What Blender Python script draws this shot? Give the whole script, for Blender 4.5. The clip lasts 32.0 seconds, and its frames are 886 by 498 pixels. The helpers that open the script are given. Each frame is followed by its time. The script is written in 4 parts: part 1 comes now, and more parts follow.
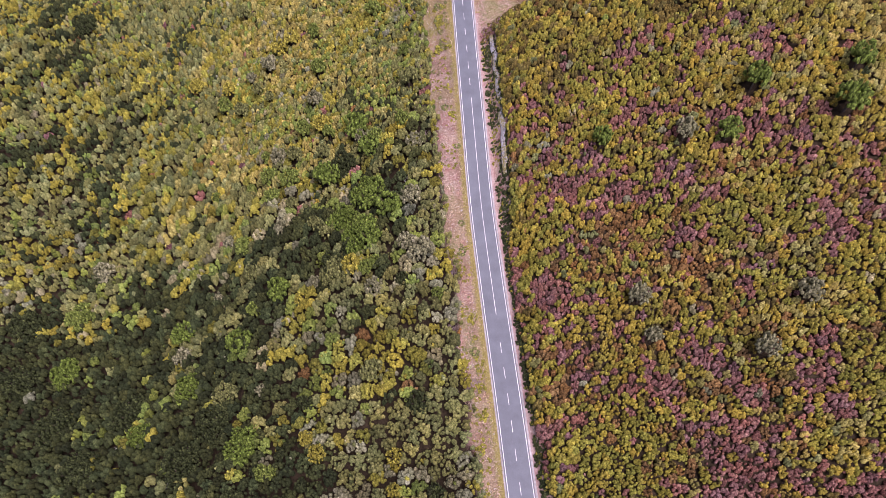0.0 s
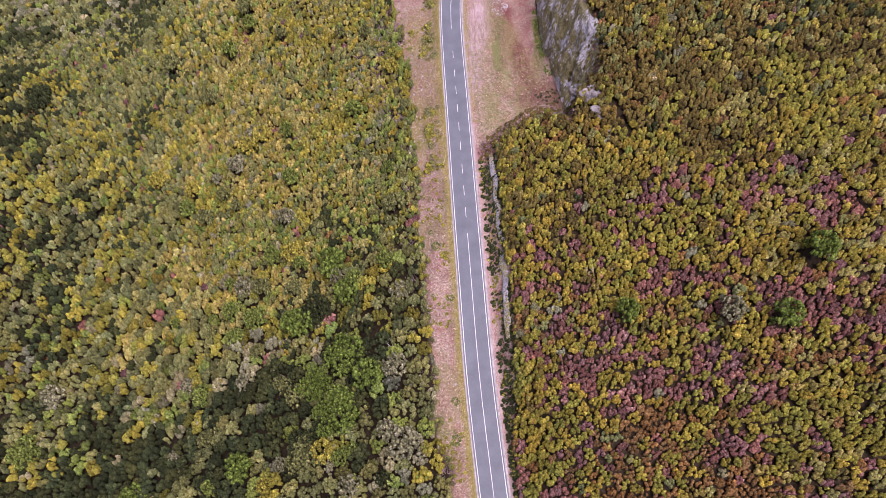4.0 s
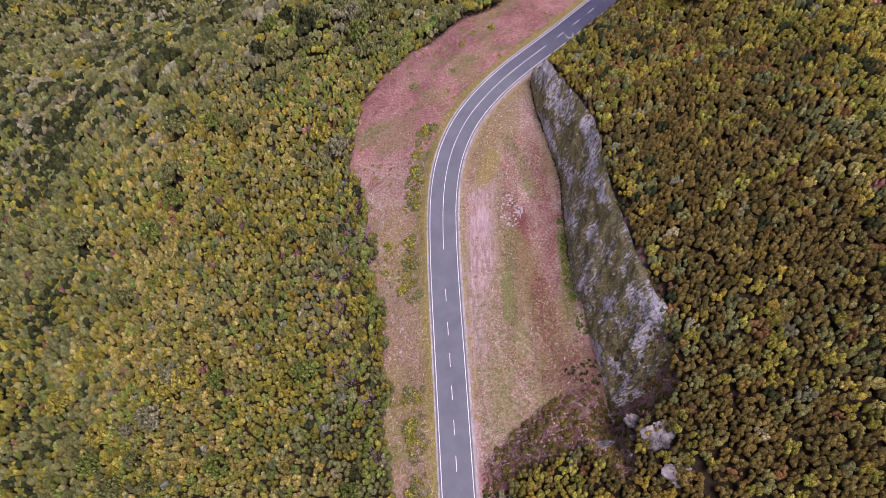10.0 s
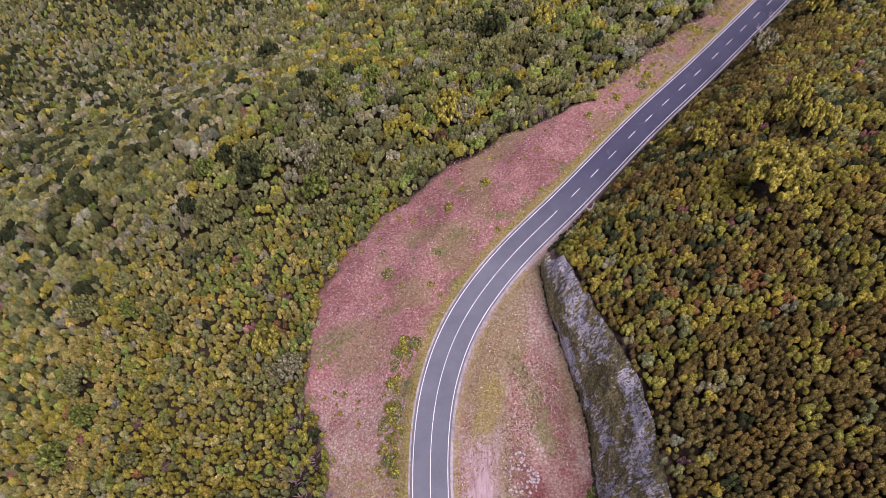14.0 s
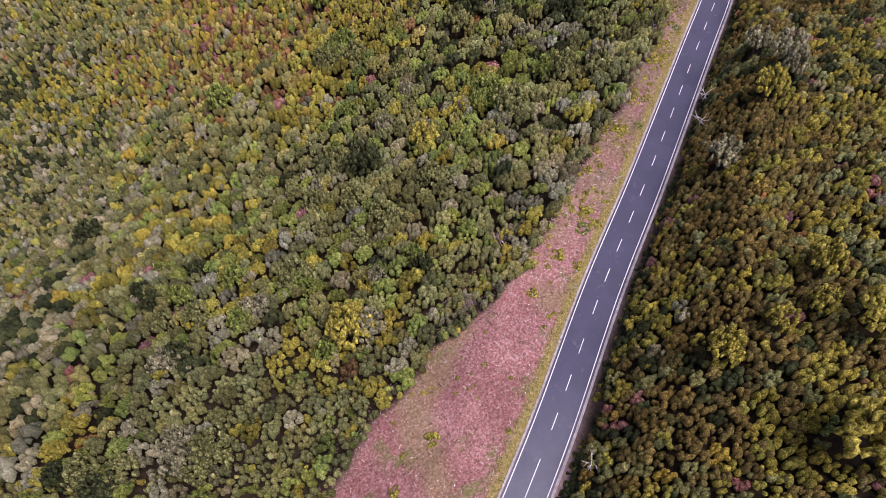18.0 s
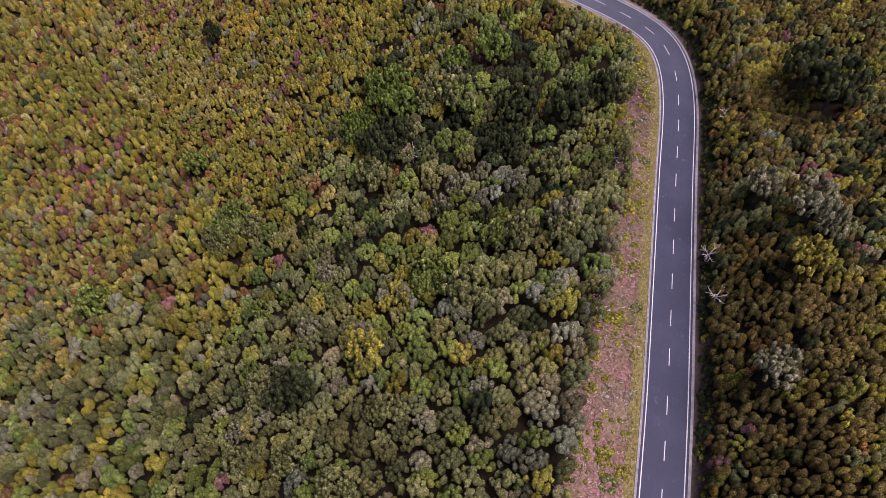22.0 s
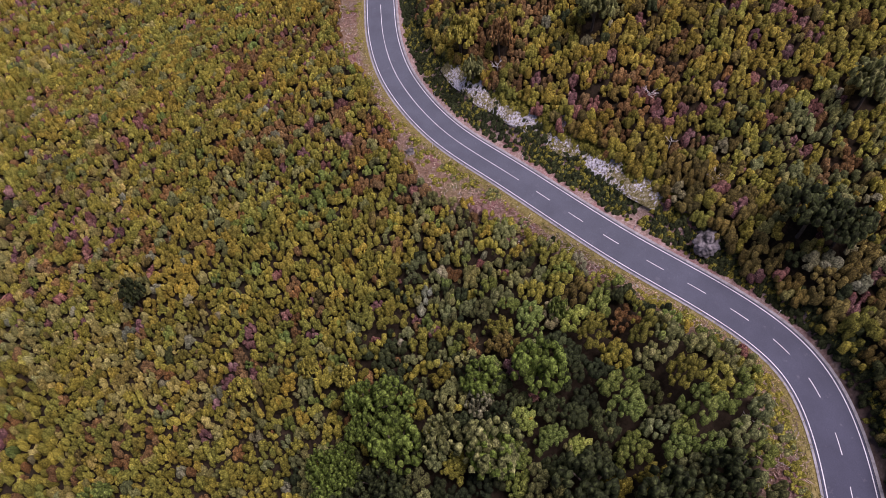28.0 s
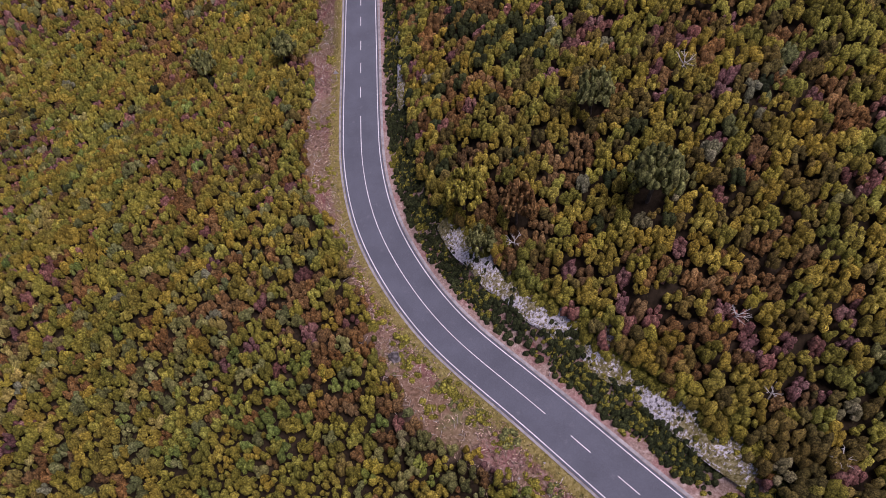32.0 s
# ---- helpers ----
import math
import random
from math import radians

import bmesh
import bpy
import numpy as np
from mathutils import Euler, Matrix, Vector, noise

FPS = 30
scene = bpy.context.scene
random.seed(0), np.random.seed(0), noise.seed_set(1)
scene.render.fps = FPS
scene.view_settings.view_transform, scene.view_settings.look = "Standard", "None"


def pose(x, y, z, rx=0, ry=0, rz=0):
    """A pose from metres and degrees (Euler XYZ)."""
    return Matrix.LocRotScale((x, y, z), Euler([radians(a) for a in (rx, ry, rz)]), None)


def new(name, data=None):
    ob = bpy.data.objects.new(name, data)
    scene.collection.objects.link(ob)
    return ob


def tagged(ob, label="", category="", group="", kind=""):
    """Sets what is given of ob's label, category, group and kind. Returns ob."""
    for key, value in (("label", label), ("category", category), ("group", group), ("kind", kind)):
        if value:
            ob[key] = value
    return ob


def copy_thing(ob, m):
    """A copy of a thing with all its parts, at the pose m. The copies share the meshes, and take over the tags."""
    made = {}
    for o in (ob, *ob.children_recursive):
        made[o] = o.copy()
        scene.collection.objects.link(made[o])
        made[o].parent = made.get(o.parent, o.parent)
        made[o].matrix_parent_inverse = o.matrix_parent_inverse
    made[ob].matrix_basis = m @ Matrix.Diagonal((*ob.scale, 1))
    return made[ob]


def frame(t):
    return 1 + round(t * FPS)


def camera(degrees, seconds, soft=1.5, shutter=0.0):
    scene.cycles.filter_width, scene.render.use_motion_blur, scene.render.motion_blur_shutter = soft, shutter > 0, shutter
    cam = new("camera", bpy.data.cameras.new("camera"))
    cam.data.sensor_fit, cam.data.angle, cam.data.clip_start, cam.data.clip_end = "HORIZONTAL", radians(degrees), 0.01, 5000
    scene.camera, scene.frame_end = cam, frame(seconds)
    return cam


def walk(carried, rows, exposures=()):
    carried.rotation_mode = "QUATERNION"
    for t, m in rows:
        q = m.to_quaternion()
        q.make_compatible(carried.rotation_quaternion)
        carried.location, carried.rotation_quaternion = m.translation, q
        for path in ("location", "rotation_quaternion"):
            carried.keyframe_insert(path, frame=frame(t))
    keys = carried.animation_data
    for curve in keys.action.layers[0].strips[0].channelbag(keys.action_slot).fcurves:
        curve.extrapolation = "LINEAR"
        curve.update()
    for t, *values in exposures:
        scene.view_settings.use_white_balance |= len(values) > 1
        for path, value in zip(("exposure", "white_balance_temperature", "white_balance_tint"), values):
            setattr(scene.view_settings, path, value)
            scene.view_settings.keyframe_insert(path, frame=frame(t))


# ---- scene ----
cam = camera(63.7, 32.0, soft=0.55)
METRES, EYE, TILT, LEAN, TURN = 460.0, 170.0, -60.0, 0.0, 0.0
ROWS = [
    (0.0, 0.0, 0.0, 0.0, -0.0, 0.0, -0.0),
    (0.5, 0.0009, 0.007, 0.012, 0.02, -0.07, 0.03),
    (1.0, 0.0017, 0.0147, 0.024, 0.05, -0.13, 0.07),
    (1.5, 0.0025, 0.0236, 0.0357, 0.07, -0.18, 0.1),
    (2.0, 0.0034, 0.0335, 0.0475, 0.09, -0.22, 0.13),
    (2.5, 0.0042, 0.0441, 0.0597, 0.11, -0.27, 0.15),
    (3.0, 0.005, 0.0551, 0.0721, 0.14, -0.33, 0.18),
    (3.5, 0.0057, 0.0662, 0.0849, 0.15, -0.39, 0.2),
    (5.5, 0.0083, 0.1124, 0.1368, 0.21, -0.66, 0.3),
    (6.0, 0.009, 0.1246, 0.1496, 0.25, -0.7, 0.32),
    (6.5, 0.0094, 0.1366, 0.1627, 0.26, -0.78, 0.37),
    (7.0, 0.0099, 0.1487, 0.1756, 0.28, -0.83, 0.39),
    (7.5, 0.0105, 0.1609, 0.1885, 0.28, -0.89, 0.41),
    (8.0, 0.0109, 0.1732, 0.2013, 0.28, -0.95, 0.43),
    (8.5, 0.0113, 0.1855, 0.214, 0.27, -0.98, 0.43),
    (9.0, 0.0117, 0.1978, 0.2269, 0.26, -1.03, 0.43),
    (9.5, 0.0122, 0.2101, 0.2398, 0.25, -1.08, 0.43),
    (10.0, 0.0124, 0.2224, 0.2531, 0.21, -1.15, 0.43),
    (10.5, 0.0129, 0.235, 0.2663, 0.18, -1.2, 0.41),
    (11.0, 0.0131, 0.2474, 0.2797, 0.14, -1.27, 0.42),
    (11.5, 0.0133, 0.2599, 0.2929, 0.11, -1.3, 0.4),
    (12.0, 0.0137, 0.2726, 0.3061, 0.09, -1.35, 0.43),
    (12.5, 0.0139, 0.2851, 0.3191, -0.09, -1.39, 0.7),
    (13.0, 0.0141, 0.2975, 0.3319, -0.37, -1.43, 1.14),
    (13.5, 0.0146, 0.3098, 0.3448, -0.69, -1.49, 1.68),
    (15.5, 0.017, 0.3594, 0.3948, -2.7, -1.84, 5.19),
    (16.0, 0.0179, 0.3716, 0.4067, -5.46, -2.21, 9.84),
    (16.5, 0.0189, 0.3837, 0.419, -7.59, -2.73, 13.28),
    (17.0, 0.0206, 0.3957, 0.431, -8.0, -2.87, 13.97),
    (17.5, 0.0232, 0.4077, 0.4425, -8.93, -3.1, 15.51),
    (18.0, 0.0261, 0.4197, 0.4543, -10.05, -3.45, 17.25),
    (18.5, 0.0295, 0.4316, 0.4659, -11.42, -3.9, 19.36),
    (19.0, 0.0332, 0.4428, 0.4765, -12.88, -4.43, 21.46),
    (19.5, 0.0366, 0.4514, 0.4849, -14.05, -4.89, 23.12),
    (20.0, 0.0401, 0.4592, 0.4925, -15.12, -5.2, 24.63),
    (20.5, 0.0435, 0.4669, 0.4999, -16.23, -5.34, 26.05),
    (21.0, 0.0481, 0.4762, 0.5088, -17.09, -5.16, 27.15),
    (21.5, 0.0532, 0.4854, 0.5175, -17.42, -4.64, 27.6),
    (22.0, 0.0592, 0.4953, 0.5265, -17.41, -3.69, 27.67),
    (22.5, 0.0648, 0.5043, 0.5349, -17.42, -2.7, 27.72),
    (23.0, 0.0706, 0.5134, 0.543, -17.43, -1.68, 27.77),
    (23.5, 0.0765, 0.5222, 0.551, -17.44, -0.77, 27.77),
    (24.0, 0.0831, 0.5317, 0.5598, -17.48, -0.06, 27.82),
    (24.5, 0.0894, 0.5406, 0.5675, -17.48, 0.43, 27.83),
    (26.5, 0.1178, 0.5756, 0.6004, -17.41, 0.52, 27.92),
    (27.0, 0.1246, 0.5832, 0.6086, -17.44, 0.48, 27.95),
    (27.5, 0.1323, 0.5911, 0.6178, -17.39, 0.42, 27.97),
    (28.0, 0.1393, 0.5986, 0.6259, -17.39, 0.37, 27.98),
    (28.5, 0.1469, 0.6067, 0.6345, -17.36, 0.35, 27.98),
    (29.0, 0.1538, 0.6142, 0.6425, -17.36, 0.27, 28.0),
    (29.5, 0.1613, 0.6224, 0.6509, -17.35, 0.17, 27.99),
    (30.0, 0.1683, 0.6299, 0.6586, -17.28, 0.1, 27.99),
    (30.5, 0.1749, 0.6375, 0.666, -17.29, 0.08, 27.98),
    (31.0, 0.1822, 0.6457, 0.674, -17.26, -0.02, 27.99),
    (31.5, 0.1888, 0.6531, 0.6811, -17.21, -0.06, 27.97),
    (32.0, 0.1959, 0.6612, 0.6889, -17.19, -0.12, 27.95),
]
walk(cam, [(t, pose(0, 0, EYE, TILT, LEAN, TURN) @ pose(METRES * x, METRES * y, METRES * z, 90 + pitch, roll, yaw)) for t, x, y, z, yaw, pitch, roll in ROWS],
     exposures=[(t, e - 0.03, 6060, 43) for t, e in ((0.0, 0.62), (3.0, 0.56), (5.0, 0.53), (8.0, 0.35), (10.0, 0.24), (13.0, 0.2), (17.0, 0.45), (20.0, 0.2), (24.0, 0.0), (28.0, -0.08), (32.0, -0.24))])

# ---- light: an overcast sky with a broad, weak sun ----
world = bpy.data.worlds.new("sky")
scene.world = world
world.use_nodes = True
wn = world.node_tree
sky = wn.nodes.new("ShaderNodeTexSky")
sky.sky_type, sky.sun_disc = "NISHITA", False
SUN_UP, SUN_TURN = 70.0, 138.0
sky.sun_elevation, sky.sun_rotation = radians(SUN_UP), radians(SUN_TURN)
sky.dust_density, sky.air_density = 3.0, 1.2
wn.links.new(sky.outputs[0], wn.nodes["Background"].inputs[0])
wn.nodes["Background"].inputs[1].default_value = 0.052
sun = new("sun", bpy.data.lights.new("sun", "SUN"))
sun.data.energy, sun.data.angle, sun.data.color = 3.9, radians(34), (1.0, 0.95, 0.88)
to_sun = Vector((math.sin(radians(SUN_TURN)) * math.cos(radians(SUN_UP)), math.cos(radians(SUN_TURN)) * math.cos(radians(SUN_UP)), math.sin(radians(SUN_UP))))
sun.matrix_world = Matrix.Translation((0, 200, 300)) @ to_sun.to_track_quat("Z", "Y").to_matrix().to_4x4()

# ---- materials ----


def nodes_of(name, rough=0.85, gloss=0.2):
    m = bpy.data.materials.new(name)
    m.use_nodes = True
    b = m.node_tree.nodes["Principled BSDF"]
    b.inputs["Roughness"].default_value = rough
    b.inputs["Specular IOR Level"].default_value = gloss
    return m, m.node_tree, b


def add(nt, kind, **values):
    n = nt.nodes.new(kind)
    for key, value in values.items():
        n.inputs[key.replace("_", " ")].default_value = value
    return n


def ramp(nt, source, stops):
    r = nt.nodes.new("ShaderNodeValToRGB")
    while len(r.color_ramp.elements) < len(stops):
        r.color_ramp.elements.new(0.5)
    for e, (at, c) in zip(r.color_ramp.elements, stops):
        e.position = at
        e.color = (*c, 1) if len(c) == 3 else c
    nt.links.new(source, r.inputs[0])
    return r.outputs[0]


def grey(v):
    return (v, v, v)


def mixed(nt, factor, a, b, blend="MIX"):
    m = nt.nodes.new("ShaderNodeMix")
    m.data_type, m.blend_type = "RGBA", blend
    for value, slot in ((factor, m.inputs[0]), (a, m.inputs[6]), (b, m.inputs[7])):
        if isinstance(value, (int, float)):
            slot.default_value = value
        elif isinstance(value, tuple):
            slot.default_value = (*value, 1)
        else:
            nt.links.new(value, slot)
    return m.outputs[2]


def spot(nt, scale, detail=4.0, rough=0.6, stretch=None):
    """Noise in world metres: scale is blotches per metre."""
    co = nt.nodes.new("ShaderNodeTexCoord")
    n = add(nt, "ShaderNodeTexNoise", Scale=scale, Detail=detail, Roughness=rough)
    if stretch:
        mp = nt.nodes.new("ShaderNodeMapping")
        mp.inputs["Scale"].default_value = stretch
        nt.links.new(co.outputs["Object"], mp.inputs[0])
        nt.links.new(mp.outputs[0], n.inputs["Vector"])
    else:
        nt.links.new(co.outputs["Object"], n.inputs["Vector"])
    return n.outputs["Fac"]


def relief(nt, b, height, strength, distance):
    bump = add(nt, "ShaderNodeBump", Strength=strength, Distance=distance)
    nt.links.new(height, bump.inputs["Height"])
    nt.links.new(bump.outputs[0], b.inputs["Normal"])


def soft_step(nt, source, low, high):
    n = nt.nodes.new("ShaderNodeMapRange")
    n.inputs[1].default_value, n.inputs[2].default_value, n.inputs[4].default_value = low, high, 0.85
    nt.links.new(source, n.inputs[0])
    return n.outputs[0]


def foliage(name, dark, mid, light):
    m, nt, b = nodes_of(name, 0.8, 0.15)
    island = nt.nodes.new("ShaderNodeNewGeometry").outputs["Random Per Island"]
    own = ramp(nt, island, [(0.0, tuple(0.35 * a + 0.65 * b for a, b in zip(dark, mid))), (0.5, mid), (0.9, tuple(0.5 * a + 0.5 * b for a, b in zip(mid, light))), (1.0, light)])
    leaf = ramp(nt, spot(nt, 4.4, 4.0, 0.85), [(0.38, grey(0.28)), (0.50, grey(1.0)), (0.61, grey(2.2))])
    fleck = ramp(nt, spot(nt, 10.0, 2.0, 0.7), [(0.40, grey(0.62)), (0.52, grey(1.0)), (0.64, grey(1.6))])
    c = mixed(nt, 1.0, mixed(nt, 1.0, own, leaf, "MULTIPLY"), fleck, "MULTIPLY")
    wide = ramp(nt, spot(nt, 0.09, 3.0), [(0.3, (0.84, 0.9, 0.95)), (0.7, (1.13, 1.07, 0.95))])
    tone = nt.nodes.new("ShaderNodeAttribute")
    tone.attribute_name = "tone"
    c = mixed(nt, 1.0, c, tone.outputs["Color"], "MULTIPLY")
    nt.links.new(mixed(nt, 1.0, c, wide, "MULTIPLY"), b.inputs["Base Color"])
    relief(nt, b, spot(nt, 4.4, 4.0, 0.85), 0.9, 0.3)
    return m


def plain(name, a, b_col, scale, rough=0.85, bump=0.4, gloss=0.2, depth=0.03):
    m, nt, b = nodes_of(name, rough, gloss)
    f = ramp(nt, spot(nt, scale), [(0.32, a), (0.68, b_col)])
    w = ramp(nt, spot(nt, scale * 0.13), [(0.3, grey(0.78)), (0.7, grey(1.15))])
    nt.links.new(mixed(nt, 1.0, f, w, "MULTIPLY"), b.inputs["Base Color"])
    relief(nt, b, spot(nt, scale * 2.5), bump, depth)
    return m


KINDS = {
    "olive": ("olive_green_heath", (0.072, 0.072, 0.012), (0.163, 0.153, 0.023), (0.282, 0.259, 0.043)),
    "golden": ("golden_heath", (0.089, 0.074, 0.013), (0.193, 0.155, 0.023), (0.323, 0.265, 0.043)),
    "green": ("green_heath", (0.055, 0.064, 0.022), (0.120, 0.129, 0.042), (0.212, 0.212, 0.078)),
    "straw": ("straw_coloured_heath", (0.100, 0.088, 0.025), (0.206, 0.182, 0.048), (0.340, 0.298, 0.094)),
    "dark": ("dark_green_laurel", (0.013, 0.018, 0.006), (0.028, 0.036, 0.012), (0.057, 0.069, 0.023)),
    "bright": ("bright_green_laurel", (0.052, 0.075, 0.016), (0.120, 0.155, 0.030), (0.205, 0.243, 0.055)),
    "grey": ("grey_green_scrub", (0.079, 0.080, 0.040), (0.158, 0.156, 0.083), (0.270, 0.258, 0.159)),
    "purple": ("purple_heather", (0.074, 0.031, 0.029), (0.156, 0.074, 0.064), (0.270, 0.150, 0.120)),
    "brown": ("olive_brown_heath", (0.045, 0.036, 0.011), (0.101, 0.079, 0.020), (0.180, 0.142, 0.038)),
    "rust": ("rust_brown_scrub", (0.072, 0.036, 0.016), (0.146, 0.082, 0.029), (0.240, 0.144, 0.055)),
}
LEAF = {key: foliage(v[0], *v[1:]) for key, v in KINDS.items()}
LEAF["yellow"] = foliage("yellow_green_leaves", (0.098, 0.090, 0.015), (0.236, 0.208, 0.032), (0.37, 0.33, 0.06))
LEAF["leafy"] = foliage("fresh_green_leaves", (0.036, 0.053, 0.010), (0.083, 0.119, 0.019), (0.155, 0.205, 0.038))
BRUSH = foliage("cut_brush", (0.10, 0.057, 0.045), (0.245, 0.148, 0.118), (0.46, 0.355, 0.30))
BEIGE = foliage("dry_stalks", (0.12, 0.082, 0.055), (0.30, 0.215, 0.15), (0.52, 0.43, 0.33))
HAY = foliage("dry_grass", (0.10, 0.090, 0.024), (0.215, 0.190, 0.058), (0.34, 0.305, 0.13))
BARK = plain("bark", (0.07, 0.055, 0.04), (0.16, 0.13, 0.10), 5.0)
DEAD = plain("bleached_wood", (0.42, 0.40, 0.37), (0.66, 0.64, 0.60), 4.0)
TWIG = plain("dead_twigs", (0.17, 0.12, 0.12), (0.40, 0.31, 0.30), 3.0)
PAINT = plain("road_paint", (0.62, 0.62, 0.62), (0.80, 0.80, 0.80), 2.0, 0.6, 0.1)
CONCRETE = plain("concrete", (0.24, 0.235, 0.23), (0.42, 0.41, 0.40), 1.3)
STONE = plain("pale_stone", (0.30, 0.28, 0.27), (0.52, 0.50, 0.48), 2.5, 0.9, 0.6)
CRAG = plain("crag", (0.060, 0.056, 0.050), (0.36, 0.335, 0.33), 2.6, 0.9, 1.0, 0.15, 0.5)
METAL = plain("galvanised_steel", (0.35, 0.36, 0.37), (0.5, 0.5, 0.5), 3.0, 0.45, 0.1, 0.5)
WHITE = plain("white_enamel", (0.72, 0.72, 0.70), (0.82, 0.82, 0.80), 3.0, 0.4, 0.05, 0.4)
BLACK = plain("black_plastic", (0.02, 0.02, 0.02), (0.04, 0.04, 0.04), 3.0, 0.5, 0.05)


def asphalt():
    m, nt, b = nodes_of("asphalt", 0.72, 0.35)
    co = nt.nodes.new("ShaderNodeTexCoord")
    xyz = nt.nodes.new("ShaderNodeSeparateXYZ")
    nt.links.new(co.outputs["Object"], xyz.inputs[0])
    along = nt.nodes.new("ShaderNodeMath")
    along.operation = "MULTIPLY"
    along.inputs[1].default_value = 1 / 600
    nt.links.new(xyz.outputs[1], along.inputs[0])
    # lighter grey first, then a darker stretch, then a middling grey
    along_tone = ramp(nt, along.outputs[0], [(0.0, (0.126, 0.140, 0.156)), (0.465, (0.128, 0.143, 0.159)), (0.51, (0.055, 0.059, 0.092)), (0.62, (0.050, 0.054, 0.084)), (0.72, (0.100, 0.112, 0.134)), (1.0, (0.114, 0.126, 0.148))])
    patch = ramp(nt, spot(nt, 0.22, 5.0), [(0.3, grey(0.86)), (0.7, grey(1.12))])
    grain = ramp(nt, spot(nt, 6.0, 3.0, 0.8), [(0.25, grey(0.82)), (0.75, grey(1.16))])
    mark = ramp(nt, spot(nt, 0.8, 5.0, 0.7), [(0.61, grey(0.0)), (0.74, grey(0.6))])
    c = mixed(nt, 1.0, mixed(nt, 1.0, along_tone, patch, "MULTIPLY"), grain, "MULTIPLY")
    nt.links.new(mixed(nt, mark, c, (0.19, 0.19, 0.21)), b.inputs["Base Color"])
    relief(nt, b, spot(nt, 20.0, 2.0), 0.3, 0.01)
    return m


def ground_material():
    """Forest floor, with grass, cut brush and bare soil by the cover that the plan gives."""
    m, nt, b = nodes_of("ground", 0.95, 0.1)
    sides = []
    for name in ("cover", "sward"):
        at = nt.nodes.new("ShaderNodeAttribute")
        at.attribute_name = name
        w = nt.nodes.new("ShaderNodeSeparateColor")
        nt.links.new(at.outputs["Color"], w.inputs[0])
        sides.append((at, w))
    (cover, w), (sward, v) = sides
    fine, mid = spot(nt, 2.2, 6.0, 0.75), spot(nt, 0.35, 4.0)
    drawn = spot(nt, 1.7, 6.0, 0.7, (1.0, 0.16, 1.0))
    # Floor kept near black: shade in the gaps between shrubs is in its colour.
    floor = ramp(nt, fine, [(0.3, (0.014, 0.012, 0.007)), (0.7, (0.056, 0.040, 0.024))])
    grass = ramp(nt, fine, [(0.3, (0.095, 0.085, 0.030)), (0.52, (0.21, 0.18, 0.080)), (0.72, (0.33, 0.29, 0.16))])
    wide = spot(nt, 0.11, 3.0)
    pink = ramp(nt, fine, [(0.30, (0.135, 0.060, 0.050)), (0.48, (0.270, 0.140, 0.115)), (0.60, (0.40, 0.265, 0.225)), (0.70, (0.60, 0.50, 0.45))])
    beige = ramp(nt, fine, [(0.32, (0.13, 0.090, 0.062)), (0.50, (0.30, 0.215, 0.165)), (0.66, (0.52, 0.43, 0.37))])
    red = ramp(nt, fine, [(0.34, (0.060, 0.022, 0.019)), (0.50, (0.150, 0.058, 0.050)), (0.66, (0.28, 0.14, 0.12))])
    rose = ramp(nt, fine, [(0.30, (0.14, 0.055, 0.052)), (0.48, (0.285, 0.125, 0.112)), (0.60, (0.42, 0.25, 0.225)), (0.70, (0.62, 0.50, 0.46))])
    brush = mixed(nt, ramp(nt, mid, [(0.36, grey(0.0)), (0.54, grey(1.0))]), pink, beige)
    brush = mixed(nt, ramp(nt, wide, [(0.55, grey(0.0)), (0.66, grey(0.55))]), brush, red)
    brush = mixed(nt, v.outputs[2], brush, rose)
    brush = mixed(nt, cover.outputs["Alpha"], brush, red)
    soil = ramp(nt, drawn, [(0.30, (0.21, 0.135, 0.130)), (0.5, (0.36, 0.265, 0.260)), (0.7, (0.50, 0.415, 0.405))])
    green = ramp(nt, fine, [(0.3, (0.060, 0.070, 0.022)), (0.5, (0.135, 0.145, 0.050)), (0.72, (0.25, 0.25, 0.11))])
    hay = ramp(nt, fine, [(0.3, (0.12, 0.100, 0.026)), (0.5, (0.245, 0.205, 0.060)), (0.7, (0.38, 0.33, 0.14))])
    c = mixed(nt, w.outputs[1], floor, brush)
    c = mixed(nt, w.outputs[0], c, grass)
    c = mixed(nt, w.outputs[2], c, soil)
    for level, paint in ((v.outputs[0], green), (v.outputs[1], hay)):
        edge = nt.nodes.new("ShaderNodeMath")
        edge.operation = "MULTIPLY_ADD"
        edge.inputs[1].default_value = 1.5
        nt.links.new(spot(nt, 0.9, 4.0, 0.7), edge.inputs[0])
        nt.links.new(level, edge.inputs[2])
        c = mixed(nt, soft_step(nt, edge.outputs[0], 0.98, 1.35), c, paint)
    nt.links.new(c, b.inputs["Base Color"])
    relief(nt, b, fine, 0.8, 0.15)
    return m


